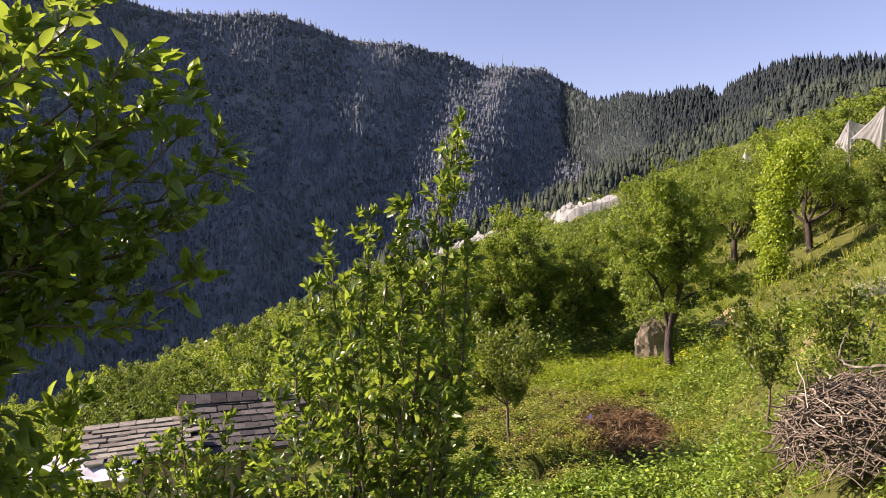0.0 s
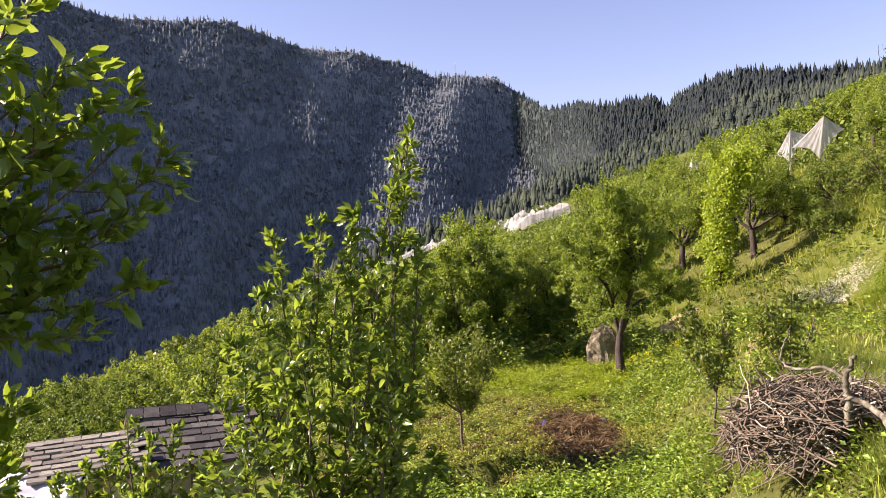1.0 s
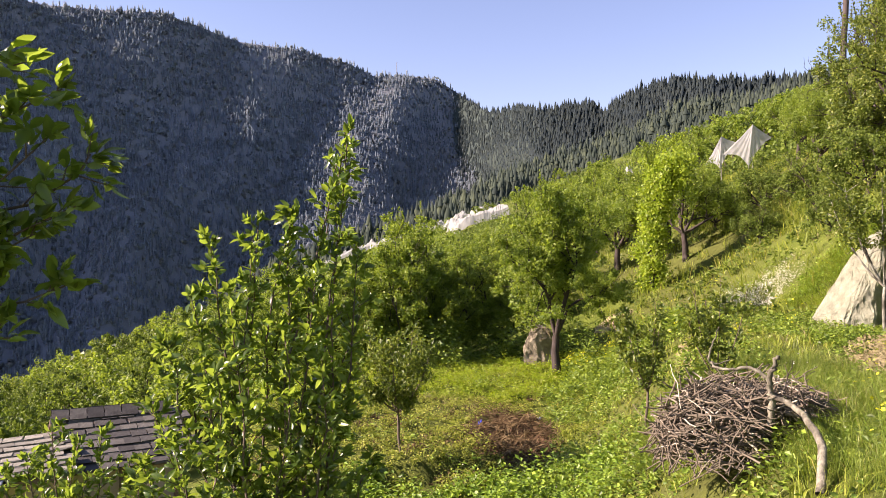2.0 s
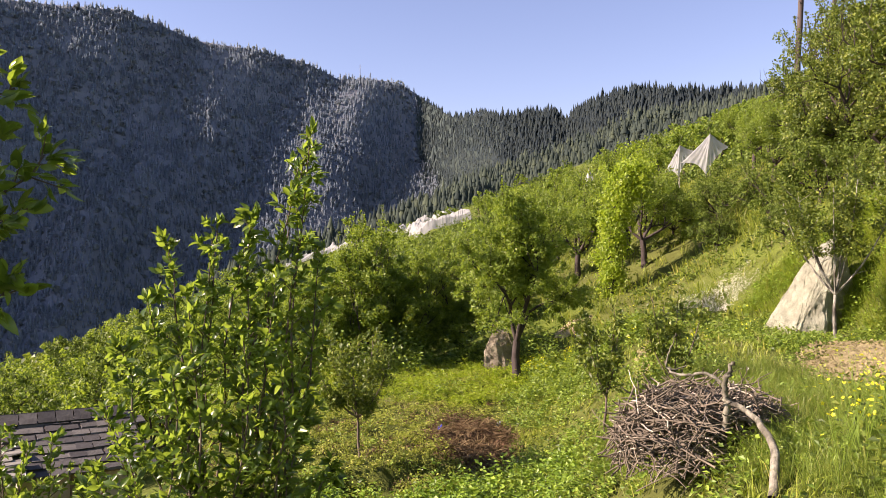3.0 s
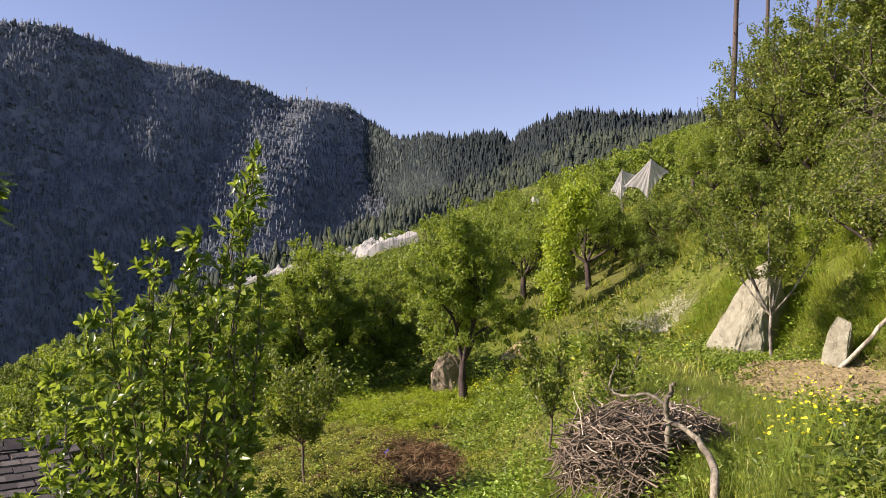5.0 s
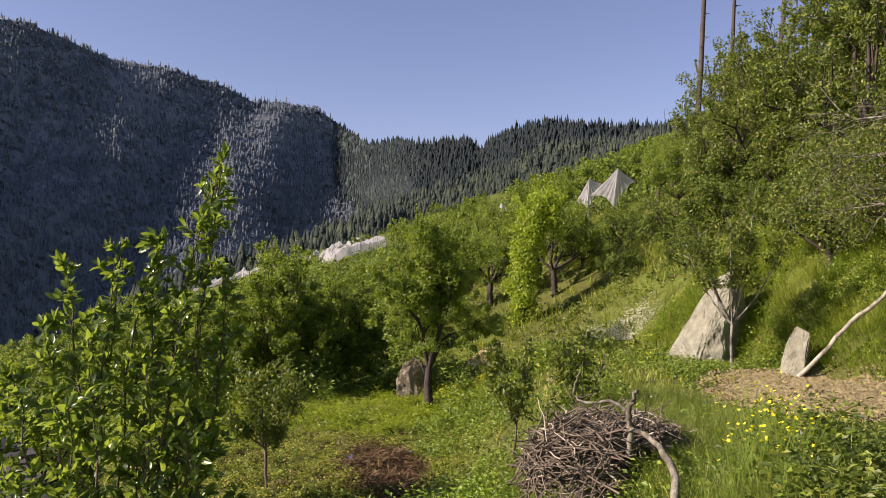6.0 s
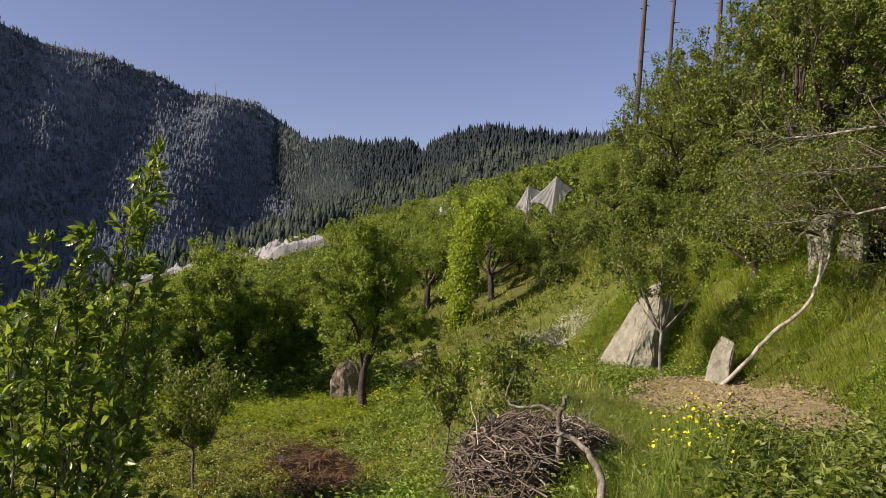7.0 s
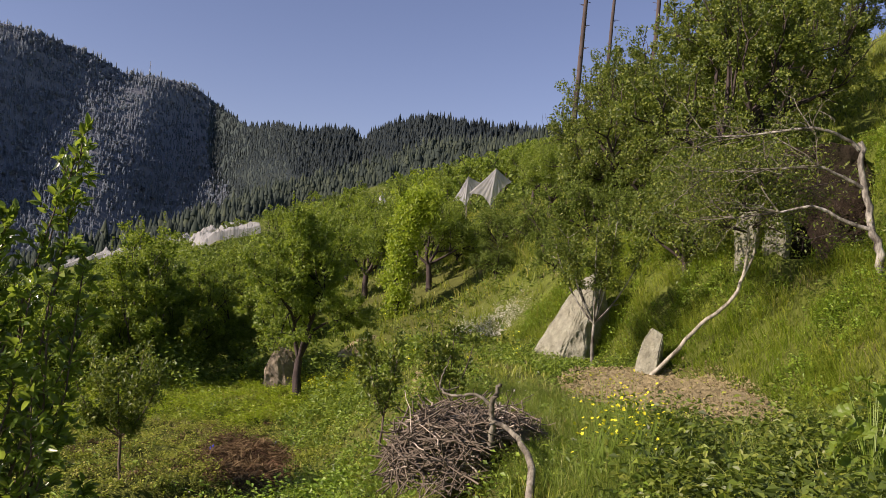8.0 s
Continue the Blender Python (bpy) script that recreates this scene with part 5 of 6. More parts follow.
def brush_pile():
    rng = np.random.default_rng(81)
    cx, cy = 3.76, 6.3
    base = gz(cx, cy)
    pile = tagged(new("brushwood_pile"), "rounded pile of cut grey-brown brushwood sticks", "woodpile")
    pile.location = (cx, cy, base)
    RX, RY, H = 0.80, 0.60, 0.55

    def place(surface):
        a = rng.uniform(0, 2 * math.pi)
        k = 0.88 * rng.uniform(0, 1) ** 0.75
        p = np.array([math.cos(a) * math.sqrt(k) * RX, math.sin(a) * math.sqrt(k) * RY, 0])
        z = H * (1 - k ** 2.2) * (rng.uniform(0.9, 1.06) if surface else rng.uniform(0.05, 0.85))
        out = np.array([math.cos(a), math.sin(a), 0])
        tan = np.array([-math.sin(a), math.cos(a), 0])
        m = rng.uniform(-1, 1)
        d = tan * rng.normal(0, 0.75) + out * rng.normal(0, 0.75) * (1 - 0.55 * k) + np.array([0.45, -0.4, 0]) * rng.uniform(0, 1) * (1 - k)
        d = d + np.array([0, 0, -1.0]) * np.dot(d, out) * (1.1 * k) + rng.normal(0, 0.16, 3)
        p[2] = max(0.04, z)
        # the hollow under the fallen branch
        if math.hypot(p[0] - 0.09, p[1] + 0.47) < 0.29 and p[2] < 0.42:
            return place(surface)
        return p, unit(d)

    kinds = []
    for _ in range(24):
        ln, r = 0.13 + 0.36 * rng.uniform(0, 1) ** 1.6, rng.uniform(0.004, 0.0105)
        pts, p, d = [], np.array([-ln / 2, 0, 0]), np.array([1.0, 0, 0])
        for i in range(6):
            pts.append(p)
            d = unit(d + np.array([0, rng.normal(0, 0.26), rng.normal(0, 0.2)]))
            p = p + d * ln / 5
        kinds.append(sweep(pts, r, r * 0.6, 6))
    meshes = [fast_mesh("stick", V, F, M_STICK, True) for V, F in kinds]

    def turn(p, d):
        q = Vector(d).to_track_quat("X", "Z")
        return Matrix.Translation(p) @ q.to_matrix().to_4x4() @ pose(0, 0, 0, rng.uniform(0, 360))

    for _ in range(290):
        p, d = place(True)
        part("stick", meshes[int(rng.integers(0, 24))], pile).matrix_basis = turn(p, d)
    VV, FF, n = [], [], 0
    for _ in range(1900):
        p, d = place(rng.uniform() < 0.6)
        V, F = kinds[int(rng.integers(0, 24))]
        m = np.array(turn(p, d))
        VV.append(V @ m[:3, :3].T + m[:3, 3])
        FF.append(F + n)
        n += len(V)
    tagged(part("brushwood", fast_mesh("brushwood", np.concatenate(VV), np.concatenate(FF), M_STICK, True), pile), kind="stuff")
    return pile


brush_pile()


def dead_branch(name, lines, label, mat=M_DEADWOOD, category="branch", names=None):
    """Bare crooked wood: each line is its points, first radius and last."""
    thing = tagged(new(name), label, category)
    rng = np.random.default_rng(len(lines) * 7)
    for k, (pts, r0, r1) in enumerate(lines):
        fine = []
        P = [np.array(p, float) for p in pts]
        for i in range(len(P) - 1):
            a, b, c, d = P[max(i - 1, 0)], P[i], P[i + 1], P[min(i + 2, len(P) - 1)]
            for u in np.linspace(0, 1, 5)[:-1]:
                fine.append(0.5 * (2 * b + (c - a) * u + (2 * a - 5 * b + 4 * c - d) * u * u + (3 * b - a - 3 * c + d) * u ** 3) + rng.normal(0, r0 * 0.26, 3))
        fine.append(P[-1])
        V, F = sweep(fine, r0, r1, 9)
        part((names or ["limb"] * 20)[k], fast_mesh("limb", V, F, mat, True), thing)
    return thing


dead_branch("dead_log", [
    ([(3.70, 5.86, 3.02), (3.68, 5.82, 3.19), (3.665, 5.805, 3.30), (3.66, 5.81, 3.39), (3.685, 5.78, 3.48), (3.70, 5.76, 3.56)], 0.029, 0.016),
    ([(3.66, 5.81, 3.37), (3.61, 5.86, 3.42), (3.54, 5.93, 3.45), (3.46, 6.0, 3.425), (3.40, 6.06, 3.43), (3.35, 6.15, 3.47), (3.36, 6.14, 3.58), (3.385, 6.12, 3.66), (3.41, 6.11, 3.75)], 0.016, 0.004),
    ([(3.67, 5.81, 3.25), (3.72, 5.6, 3.21), (3.685, 5.33, 3.13), (3.60, 5.08, 3.02), (3.45, 4.88, 2.80)], 0.017, 0.034),
    ([(3.36, 6.14, 3.47), (3.42, 6.12, 3.455), (3.50, 6.10, 3.49)], 0.008, 0.004)], "forked bleached dead branch leaning on the brushwood", names=["stub", "limb", "stem", "twig"])

# ---- dead and leaning trees on the bank ----


def sprays(rng, starts, count, reach, r, levels=3, droop=-0.05):
    """Fine crooked twigs that fan out from the given (place, direction) starts."""
    segs, ends = [], []

    def go(p, d, ln, r, level):
        for i in range(3):
            d = unit(d + rng.normal(0, 0.25, 3) + np.array([0, 0, droop]))
            q = p + d * ln / 3
            segs.append((p, q, r * (1 - 0.2 * i), r * (0.8 - 0.2 * i)))
            p = q
            if level < levels:
                go(p, unit(d + rng.normal(0, 0.75, 3)), ln * rng.uniform(0.4, 0.65), r * 0.55, level + 1)
            else:
                ends.append((p, d))

    for p, d in starts:
        for _ in range(count):
            go(np.array(p, float), unit(np.array(d, float) + rng.normal(0, 0.45, 3)), reach * rng.uniform(0.6, 1.2), r, 1)
    return segs, ends


def scatter_leaves(parent, ends, n, sigma, leaf, mat, rng, name="crown"):
    P = np.array([e[0] for e in ends])
    i = rng.integers(0, len(P), n)
    c = P[i] + rng.normal(0, sigma, (n, 3))
    L = leaf * rng.uniform(0.6, 1.2, n)
    V, F = leaf_arrays(c, rng.normal(0, 0.7, (n, 3)), rng.normal(0, 0.6, (n, 3)) + np.array([0, 0, 1.0]), L, L * 0.55)
    return part(name, fast_mesh(name, V, F, mat), parent)


rng = np.random.default_rng(91)
zb = gz(11.16, 7.63)
dry = dead_branch("dry_fruit_tree", [
    ([(11.2, 7.6, zb - 0.15), (11.14, 7.66, zb + 0.35), (11.09, 7.74, 5.57), (11.01, 7.84, 6.16), (10.97, 7.91, 6.82)], 0.070, 0.040),
    ([(10.97, 7.9, 6.72), (10.75, 8.0, 6.86), (10.3, 8.2, 6.98), (9.71, 8.81, 6.88), (9.2, 9.34, 6.86)], 0.036, 0.010),
    ([(11.01, 7.82, 6.1), (10.7, 8.0, 6.28), (10.33, 8.15, 6.40), (9.73, 8.85, 6.34), (9.3, 9.2, 6.3)], 0.032, 0.009),
    ([(11.08, 7.74, 5.5), (10.75, 7.95, 5.62), (10.35, 8.2, 5.82), (10.0, 8.55, 5.70), (9.5, 9.0, 5.6)], 0.036, 0.010)],
    "nearly bare old fruit tree with a whitewashed trunk", M_BARK_PALE, "tree", ["trunk", "limb", "limb", "limb"])
segs, ends = sprays(rng, [((9.71, 8.81, 6.88), (-1, 1, 0.1)), ((9.3, 9.2, 6.86), (-1, 1, 0)), ((9.9, 8.6, 6.36), (-1, 0.8, 0.2)), ((9.35, 9.15, 6.3), (-1, 1, 0)), ((10.0, 8.5, 5.72), (-1, 1, 0.1)), ((9.55, 8.95, 5.62), (-1, 1, 0)), ((10.3, 8.2, 6.95), (-0.5, 0.6, 1)), ((10.33, 8.1, 6.4), (-1, 0.6, 0.8))], 4, 0.75, 0.011)
V, F = tubes(segs, 4)
tagged(part("twig_spray", fast_mesh("twig_spray", V, F, M_DEADWOOD), dry), kind="stuff")
scatter_leaves(dry, ends, 3200, 0.09, 0.055, M_LEAF_DARK, rng)

lean = dead_branch("leaning_tree", [
    ([(9.66, 10.8, 2.9), (9.95, 10.55, 3.33), (10.27, 10.25, 3.9), (10.58, 9.94, 4.31), (10.72, 9.79, 4.76), (10.76, 9.74, 5.33), (10.70, 9.78, 5.85)], 0.038, 0.024),
    ([(10.72, 9.79, 4.76), (10.85, 9.7, 5.2), (10.82, 9.66, 5.7), (10.9, 9.5, 6.1)], 0.028, 0.014)],
    "small tree with a crooked bleached trunk leaning from the bank", M_WOOD_PALE, "tree", ["trunk", "limb"])
segs, ends = sprays(rng, [((10.70, 9.78, 5.85), (-0.6, 0.5, 0.8)), ((10.70, 9.78, 5.85), (0.3, -0.4, 0.9)), ((10.9, 9.5, 6.1), (0.3, -0.3, 0.7)), ((10.74, 9.75, 5.5), (-0.8, 0.7, 0.3)), ((10.8, 9.7, 5.6), (0.5, -0.6, 0.3))], 6, 1.0, 0.014, 3, 0.03)
V, F = tubes(segs, 4)
tagged(part("twig_spray", fast_mesh("twig_spray", V, F, M_BARK), lean), kind="stuff")
scatter_leaves(lean, ends, 9000, 0.14, 0.065, M_LEAF_DARK, rng)


def bare_trunk(x, y, top, r, lean_x, seed):
    rng = np.random.default_rng(seed)
    t = tagged(new("conifer_snag"), "tall bare conifer trunk with broken branch stubs", "tree")
    z = gz(x, y)
    pts = [np.array([x + lean_x * u + rng.normal(0, 0.03), y + rng.normal(0, 0.03), z - 0.3 + (top - z + 0.3) * u]) for u in np.linspace(0, 1, 12)]
    V, F = sweep(pts, r, r * 0.45, 9)
    part("trunk", fast_mesh("trunk", V, F, M_POLE, True), t)
    for k in range(26):
        u = rng.uniform(0.35, 0.98)
        p = np.array([x + lean_x * u, y, z + (top - z) * u])
        a = rng.uniform(0, 6.28)
        q = p + np.array([math.cos(a), math.sin(a), rng.uniform(-0.2, 0.3)]) * rng.uniform(0.2, 0.5)
        V, F = tubes([(p, q, 0.03, 0.012)], 5)
        part("stub", fast_mesh("stub", V, F, M_POLE, True), t)


bare_trunk(24.25, 34.5, 27.0, 0.17, 1.0, 1)
bare_trunk(25.4, 33.6, 26.0, 0.13, 1.0, 2)
bare_trunk(27.3, 32.1, 25.5, 0.16, 0.9, 3)

# the mast on the far skyline
mx, my, mz = far_place(np.array([4.35]), np.array([1.0]))
mast = tagged(new("radio_mast"), "thin lattice mast on the far mountain ridge", "mast")
for dx, dy in ((-1.2, -1.2), (1.2, -1.2), (0, 1.4)):
    V, F = tubes([(np.array([mx[0] + dx, my[0] + dy, mz[0] - 4]), np.array([mx[0] + dx * 0.3, my[0] + dy * 0.3, mz[0] + 38]), 0.35, 0.25)], 5)
    part("leg", fast_mesh("leg", V, F, M_STEEL), mast)
for h in range(4, 36, 6):
    V, F = tubes([(np.array([mx[0] - 1.1, my[0] - 1.1, mz[0] + h]), np.array([mx[0] + 1.1, my[0] - 1.1, mz[0] + h + 3]), 0.2, 0.2)], 4)
    part("brace", fast_mesh("brace", V, F, M_STEEL), mast)

# the vine that smothers a tree
rng = np.random.default_rng(95)
vine = tagged(new("climbing_vine"), "bright yellow-green creeper smothering a leaning trunk", "vine")
spine = [np.array([10.45, 24.1, gz(10.45, 24.1)]), np.array([10.42, 24.1, 4.7]), np.array([10.52, 24.1, 5.8]), np.array([10.85, 24.1, 6.8]), np.array([11.3, 24.0, 7.3])]
V, F = sweep(spine, 0.14, 0.06, 8)
part("trunk", fast_mesh("trunk", V, F, M_BARK, True), vine)
n = 15000
u = rng.uniform(0, 1, n) * 3.999
i = u.astype(int)
sp = np.array(spine)
c = sp[i] + (sp[i + 1] - sp[i]) * (u - i)[:, None]
wide = 0.30 + 0.16 * sstep(1.5, 3.5, u)
tufts = rng.normal(0, 1, (240, 3))
c = c + tufts[(u * 60).astype(int) % 240] * wide[:, None] * 0.7 + rng.normal(0, 0.13, (n, 3))
L = 0.085 * rng.uniform(0.6, 1.3, n)
V, F = leaf_arrays(c, rng.normal(0, 0.6, (n, 3)) + np.array([-0.2, -0.3, -0.6]), rng.normal(0, 0.5, (n, 3)) + np.array([-0.4, -0.4, 0.8]), L, L * 0.8)
part("leaf_mass", fast_mesh("leaf_mass", V, F, M_IVY), vine)

# ---- ground plants ----


def bed_dist(x, y):
    c, s = math.cos(radians(57)), math.sin(radians(57))
    u, v = (x - 8.4) * c + (y - 9.05) * s, -(x - 8.4) * s + (y - 9.05) * c
    return np.hypot(u / 2.95, v / 1.55)


def bank_x(x, y):
    return x - (10.2 - 0.45 * np.clip(9.5 - y, 0, 6))


def clear_of_things(x, y):
    k = ((bed_dist(x, y) > 0.95) | (bank_x(x, y) > 0.0)) & (np.hypot((x - 3.76) / 0.7, (y - 6.3) / 0.55) > 0.9)
    k &= np.hypot((x - 3.2) / 0.72, (y - 12.6) / 1.35) > 0.95
    k &= ~((x > -5.8) & (x < -1.5) & (y > 11.3) & (y < 15.5))
    k &= np.hypot(x - 0.43, y - 0.3) > 1.2
    b, rr = np.degrees(np.arctan2(x - 0.43, y - 0.33)), np.hypot(x - 0.43, y - 0.33)
    k &= ~((b > 49.2) & (b < 55.2) & (rr > 14.8) & (rr < 17.2))
    return k


def edge_x(y):
    return 3.0 + 0.33 * (y - 9) - 1.8 * (1 - sstep(0, 4, y))


def herbs(name, label, box, keep, count, per, spread, height, leaf, mat, seed, category="plants", wide=0.6, rich=False, clear=True):
    """Low leafy plants: a mound of leaves on every root place, joined."""
    rng = np.random.default_rng(seed)
    x, y = rng.uniform(box[0], box[1], count), rng.uniform(box[2], box[3], count)
    k = keep(x, y) & (clear_of_things(x, y) if clear else True)
    x, y = x[k], y[k]
    n = len(x)
    size = rng.uniform(0.55, 1.3, n) * np.clip(0.85 + 0.9 * waves(x, y, 0.22, seed), 0.22, 1.8)
    off = rng.normal(0, 0.5, (n, per, 2)) * (spread * size)[:, None, None]
    px_, py_ = x[:, None] + off[..., 0], y[:, None] + off[..., 1]
    r = np.hypot(off[..., 0], off[..., 1]) / (spread * size)[:, None]
    z = ground_z(px_, py_) + 0.01 + (height * size)[:, None] * np.clip(1 - 0.45 * r ** 2, 0.05, 1) * rng.uniform(0.25, 1.0, (n, per))
    P = np.stack([px_, py_, z], -1).reshape(-1, 3)
    out = np.concatenate([off, np.zeros((n, per, 1))], -1).reshape(-1, 3) / spread
    d = out + rng.normal(0, 0.6, P.shape) * np.array([1, 1, 0.5])
    L = leaf * rng.uniform(0.6, 1.3, len(P))
    V, F = leaf_arrays(P, d, rng.normal(0, 0.45, P.shape) + out * 0.4 + np.array([0, 0, 1.0]), L, L * wide, rich)
    return tagged(new(name, fast_mesh(name, V, F, mat)), label, category, kind="stuff")


herbs("ground_cover", "low olive-green ground cover over the flat terrace", (-2.6, 7.5, 6.5, 21), lambda x, y: (x < edge_x(y) + 0.5) & (waves(x, y, 0.42, 2.0) > -0.7), 10500, 22, 0.12, 0.15, 0.040, M_COVER, 101)
herbs("ground_cover", "bright low creeping plants at the back of the terrace", (-2.4, 7.4, 14.2, 20.5), lambda x, y: (x < edge_x(y) + 0.3) & (y > 15.2 + 0.8 * waves(x, y, 0.6, 4.0)), 2600, 40, 0.17, 0.22, 0.055, M_IVY, 117)
herbs("ground_cover", "withered brownish patches in the ground cover", (-2.0, 5.0, 10.5, 15.5), lambda x, y: (x < edge_x(y)) & (waves(x, y, 0.5, 6.0) > 0.05), 900, 26, 0.14, 0.12, 0.045, M_DEADSTALK, 145)
herbs("weeds", "lush green weeds along the terrace foot", (-2.2, 3.9, 5.2, 11.4), lambda x, y: (x < edge_x(y) + 0.6) & (y < 10.7 + 0.5 * waves(x, y, 0.4) + 0.25 * (x - 2.2)), 1700, 52, 0.20, 0.30, 0.066, M_LUSH, 102)
herbs("weeds", "leafy green weeds on the slope between terraces", (0.5, 9, 3.6, 19), lambda x, y: (x > edge_x(y) - 0.3) & (x < edge_x(y) + 2.6 + 0.4 * waves(x, y, 0.5)) & (waves(x, y, 0.45, 2.0) > -0.45), 2000, 54, 0.19, 0.27, 0.052, M_HERB, 103)
herbs("weeds", "scattered taller weeds in the ground cover", (-2.4, 6.2, 8.5, 20.5), lambda x, y: (x < edge_x(y) + 0.3) & (waves(x, y, 0.8, 1.5) > 0.1), 260, 70, 0.24, 0.34, 0.055, M_HERB, 115)
herbs("weeds", "lush rounded clumps of weeds on the slope between terraces", (1.2, 7.5, 6.0, 16), lambda x, y: (x > edge_x(y) - 0.6) & (x < edge_x(y) + 1.6) & (waves(x, y, 0.6, 3.0) > -0.2), 240, 170, 0.28, 0.46, 0.055, M_HERB, 119)
herbs("weeds", "broad pale rosettes in the weeds", (0.8, 6.5, 5.0, 14), lambda x, y: (x > edge_x(y) - 0.8) & (x < edge_x(y) + 1.2), 110, 14, 0.14, 0.14, 0.10, M_COVER, 120)
herbs("undergrowth", "tall undergrowth below the orchard row", (-2, 7.2, 19.0, 22.5), lambda x, y: (waves(x, y, 0.4, 1.0) > -0.6) & (np.hypot((x - 5.0) / 1.5, (y - 19.6) / 1.2) > 1.0), 420, 50, 0.36, 0.95, 0.10, M_HERB, 104)
herbs("undergrowth", "dark leafy bushes on the slope beside the path", (4.2, 7.6, 12.2, 17.0), lambda x, y: np.hypot((x - 6.2) / 1.3, (y - 14.6) / 1.9) < 1, 150, 60, 0.32, 0.6, 0.095, M_LEAF, 105)
herbs("yellow_weeds", "yellow-green flowering weeds on the slope", (5.6, 8.6, 16.6, 21), lambda x, y: np.hypot((x - 7.0) / 1.2, (y - 18.8) / 1.7) < 1, 260, 40, 0.2, 0.3, 0.07, M_IVY, 106)
herbs("leafy_crop", "dense dark green leafy crop at the terrace edge", (3.6, 9.2, 1.6, 6.9), lambda x, y: (x > 0.1 + 0.86 * y + 0.25 * waves(x, y, 0.3)) & (bed_dist(x, y) > 1.3) & (x + 0.6 * y > 5.6) & (waves(x, y, 0.33, 5.0) > -0.5), 1150, 80, 0.20, 0.36, 0.068, M_LEAF_DARK, 107)
herbs("leafy_crop", "short leafy plants along the bed", (5.6, 9.6, 5.0, 8.5), lambda x, y: (bed_dist(x, y) > 1.0) & (bed_dist(x, y) <= 1.35) & (y < 7.6), 420, 40, 0.16, 0.14, 0.055, M_LEAF_DARK, 132)
herbs("weeds", "pale soft-leaved weeds mixed into the crop", (3.6, 8.2, 1.6, 6.2), lambda x, y: (x > 0.1 + 0.86 * y) & (bed_dist(x, y) > 1.35) & (waves(x, y, 0.22, 2.0) > 0.25), 240, 40, 0.16, 0.42, 0.065, M_LEAF, 133)
herbs("weeds", "short green plants between the bed and the boulders", (7.4, 10.6, 9.8, 15.5), lambda x, y: bed_dist(x, y) > 1.0, 1100, 26, 0.14, 0.14, 0.055, M_HERB, 108)
clods("earth_clods", "crumbled clods of dry earth on the tilled bed", 16000, lambda x, y: (bed_dist(x, y) < 0.97) & (bank_x(x, y) < 0.15), M_SOIL, 142)
herbs("weeds", "green weeds creeping over the edge of the bed", (5.6, 10.6, 6.0, 12.5), lambda x, y: (bed_dist(x, y) > 0.86 + 0.1 * waves(x, y, 0.2)) & (bed_dist(x, y) < 1.12) & (bank_x(x, y) < 0.1), 900, 16, 0.10, 0.10, 0.045, M_HERB, 143, clear=False)
herbs("seedlings", "sparse seedlings on the tilled bed", (5.8, 11.5, 6.0, 12.5), lambda x, y: bed_dist(x, y) < 0.97, 900, 7, 0.06, 0.09, 0.045, M_COVER, 109, clear=False)
herbs("dead_stalks", "withered brown stalks on the tilled bed", (5.8, 11.5, 6.0, 12.5), lambda x, y: bed_dist(x, y) < 0.95, 500, 6, 0.06, 0.07, 0.05, M_DEADSTALK, 118, "straw", 0.3, clear=False)
herbs("bank_plants", "mixed green weeds on the steep bank", (8.5, 15.5, 2.5, 17), lambda x, y: (x > 10.5 - 0.45 * np.clip(9.5 - y, 0, 6)) & (waves(x, y, 0.5, 5.0) > -0.1), 2600, 60, 0.26, 0.36, 0.055, M_LUSH, 110)
herbs("hill_weeds", "patches of tall weeds on the grassy hillside", (8, 26, 14, 44), lambda x, y: (waves(x, y, 1.1, 2.0) > 0.05) & (x > 0.25 * y + 3.2), 1500, 26, 0.38, 0.45, 0.12, M_SHRUB, 111)
herbs("white_flowers", "drift of small white flowers in the grass", (9.2, 12.0, 16.4, 19.2), lambda x, y: np.hypot((x - 10.4) / 1.0, (y - 17.8) / 0.85) < 1 + 0.2 * waves(x, y, 0.2), 900, 18, 0.16, 0.42, 0.022, M_WHITE, 112, "flowers", 1.0)
herbs("white_flowers", "scattered tiny white flowers in the weeds", (0.8, 6, 5.2, 12), lambda x, y: waves(x, y, 0.3, 6.0) > 0.35, 260, 4, 0.16, 0.3, 0.018, M_WHITE, 113, "flowers", 1.0)
herbs("yellow_flowers", "yellow blossom over the weeds on the slope", (5.6, 8.6, 16.6, 21), lambda x, y: np.hypot((x - 7.1) / 1.1, (y - 18.6) / 1.6) < 1, 420, 12, 0.2, 0.36, 0.04, M_YELLOW, 116, "flowers", 1.0)
herbs("yellow_flowers", "scattered yellow flowers on the slope", (5.6, 14, 12, 24), lambda x, y: waves(x, y, 0.6, 1.0) > 0.2, 330, 4, 0.16, 0.38, 0.035, M_YELLOW, 114, "flowers", 1.0)


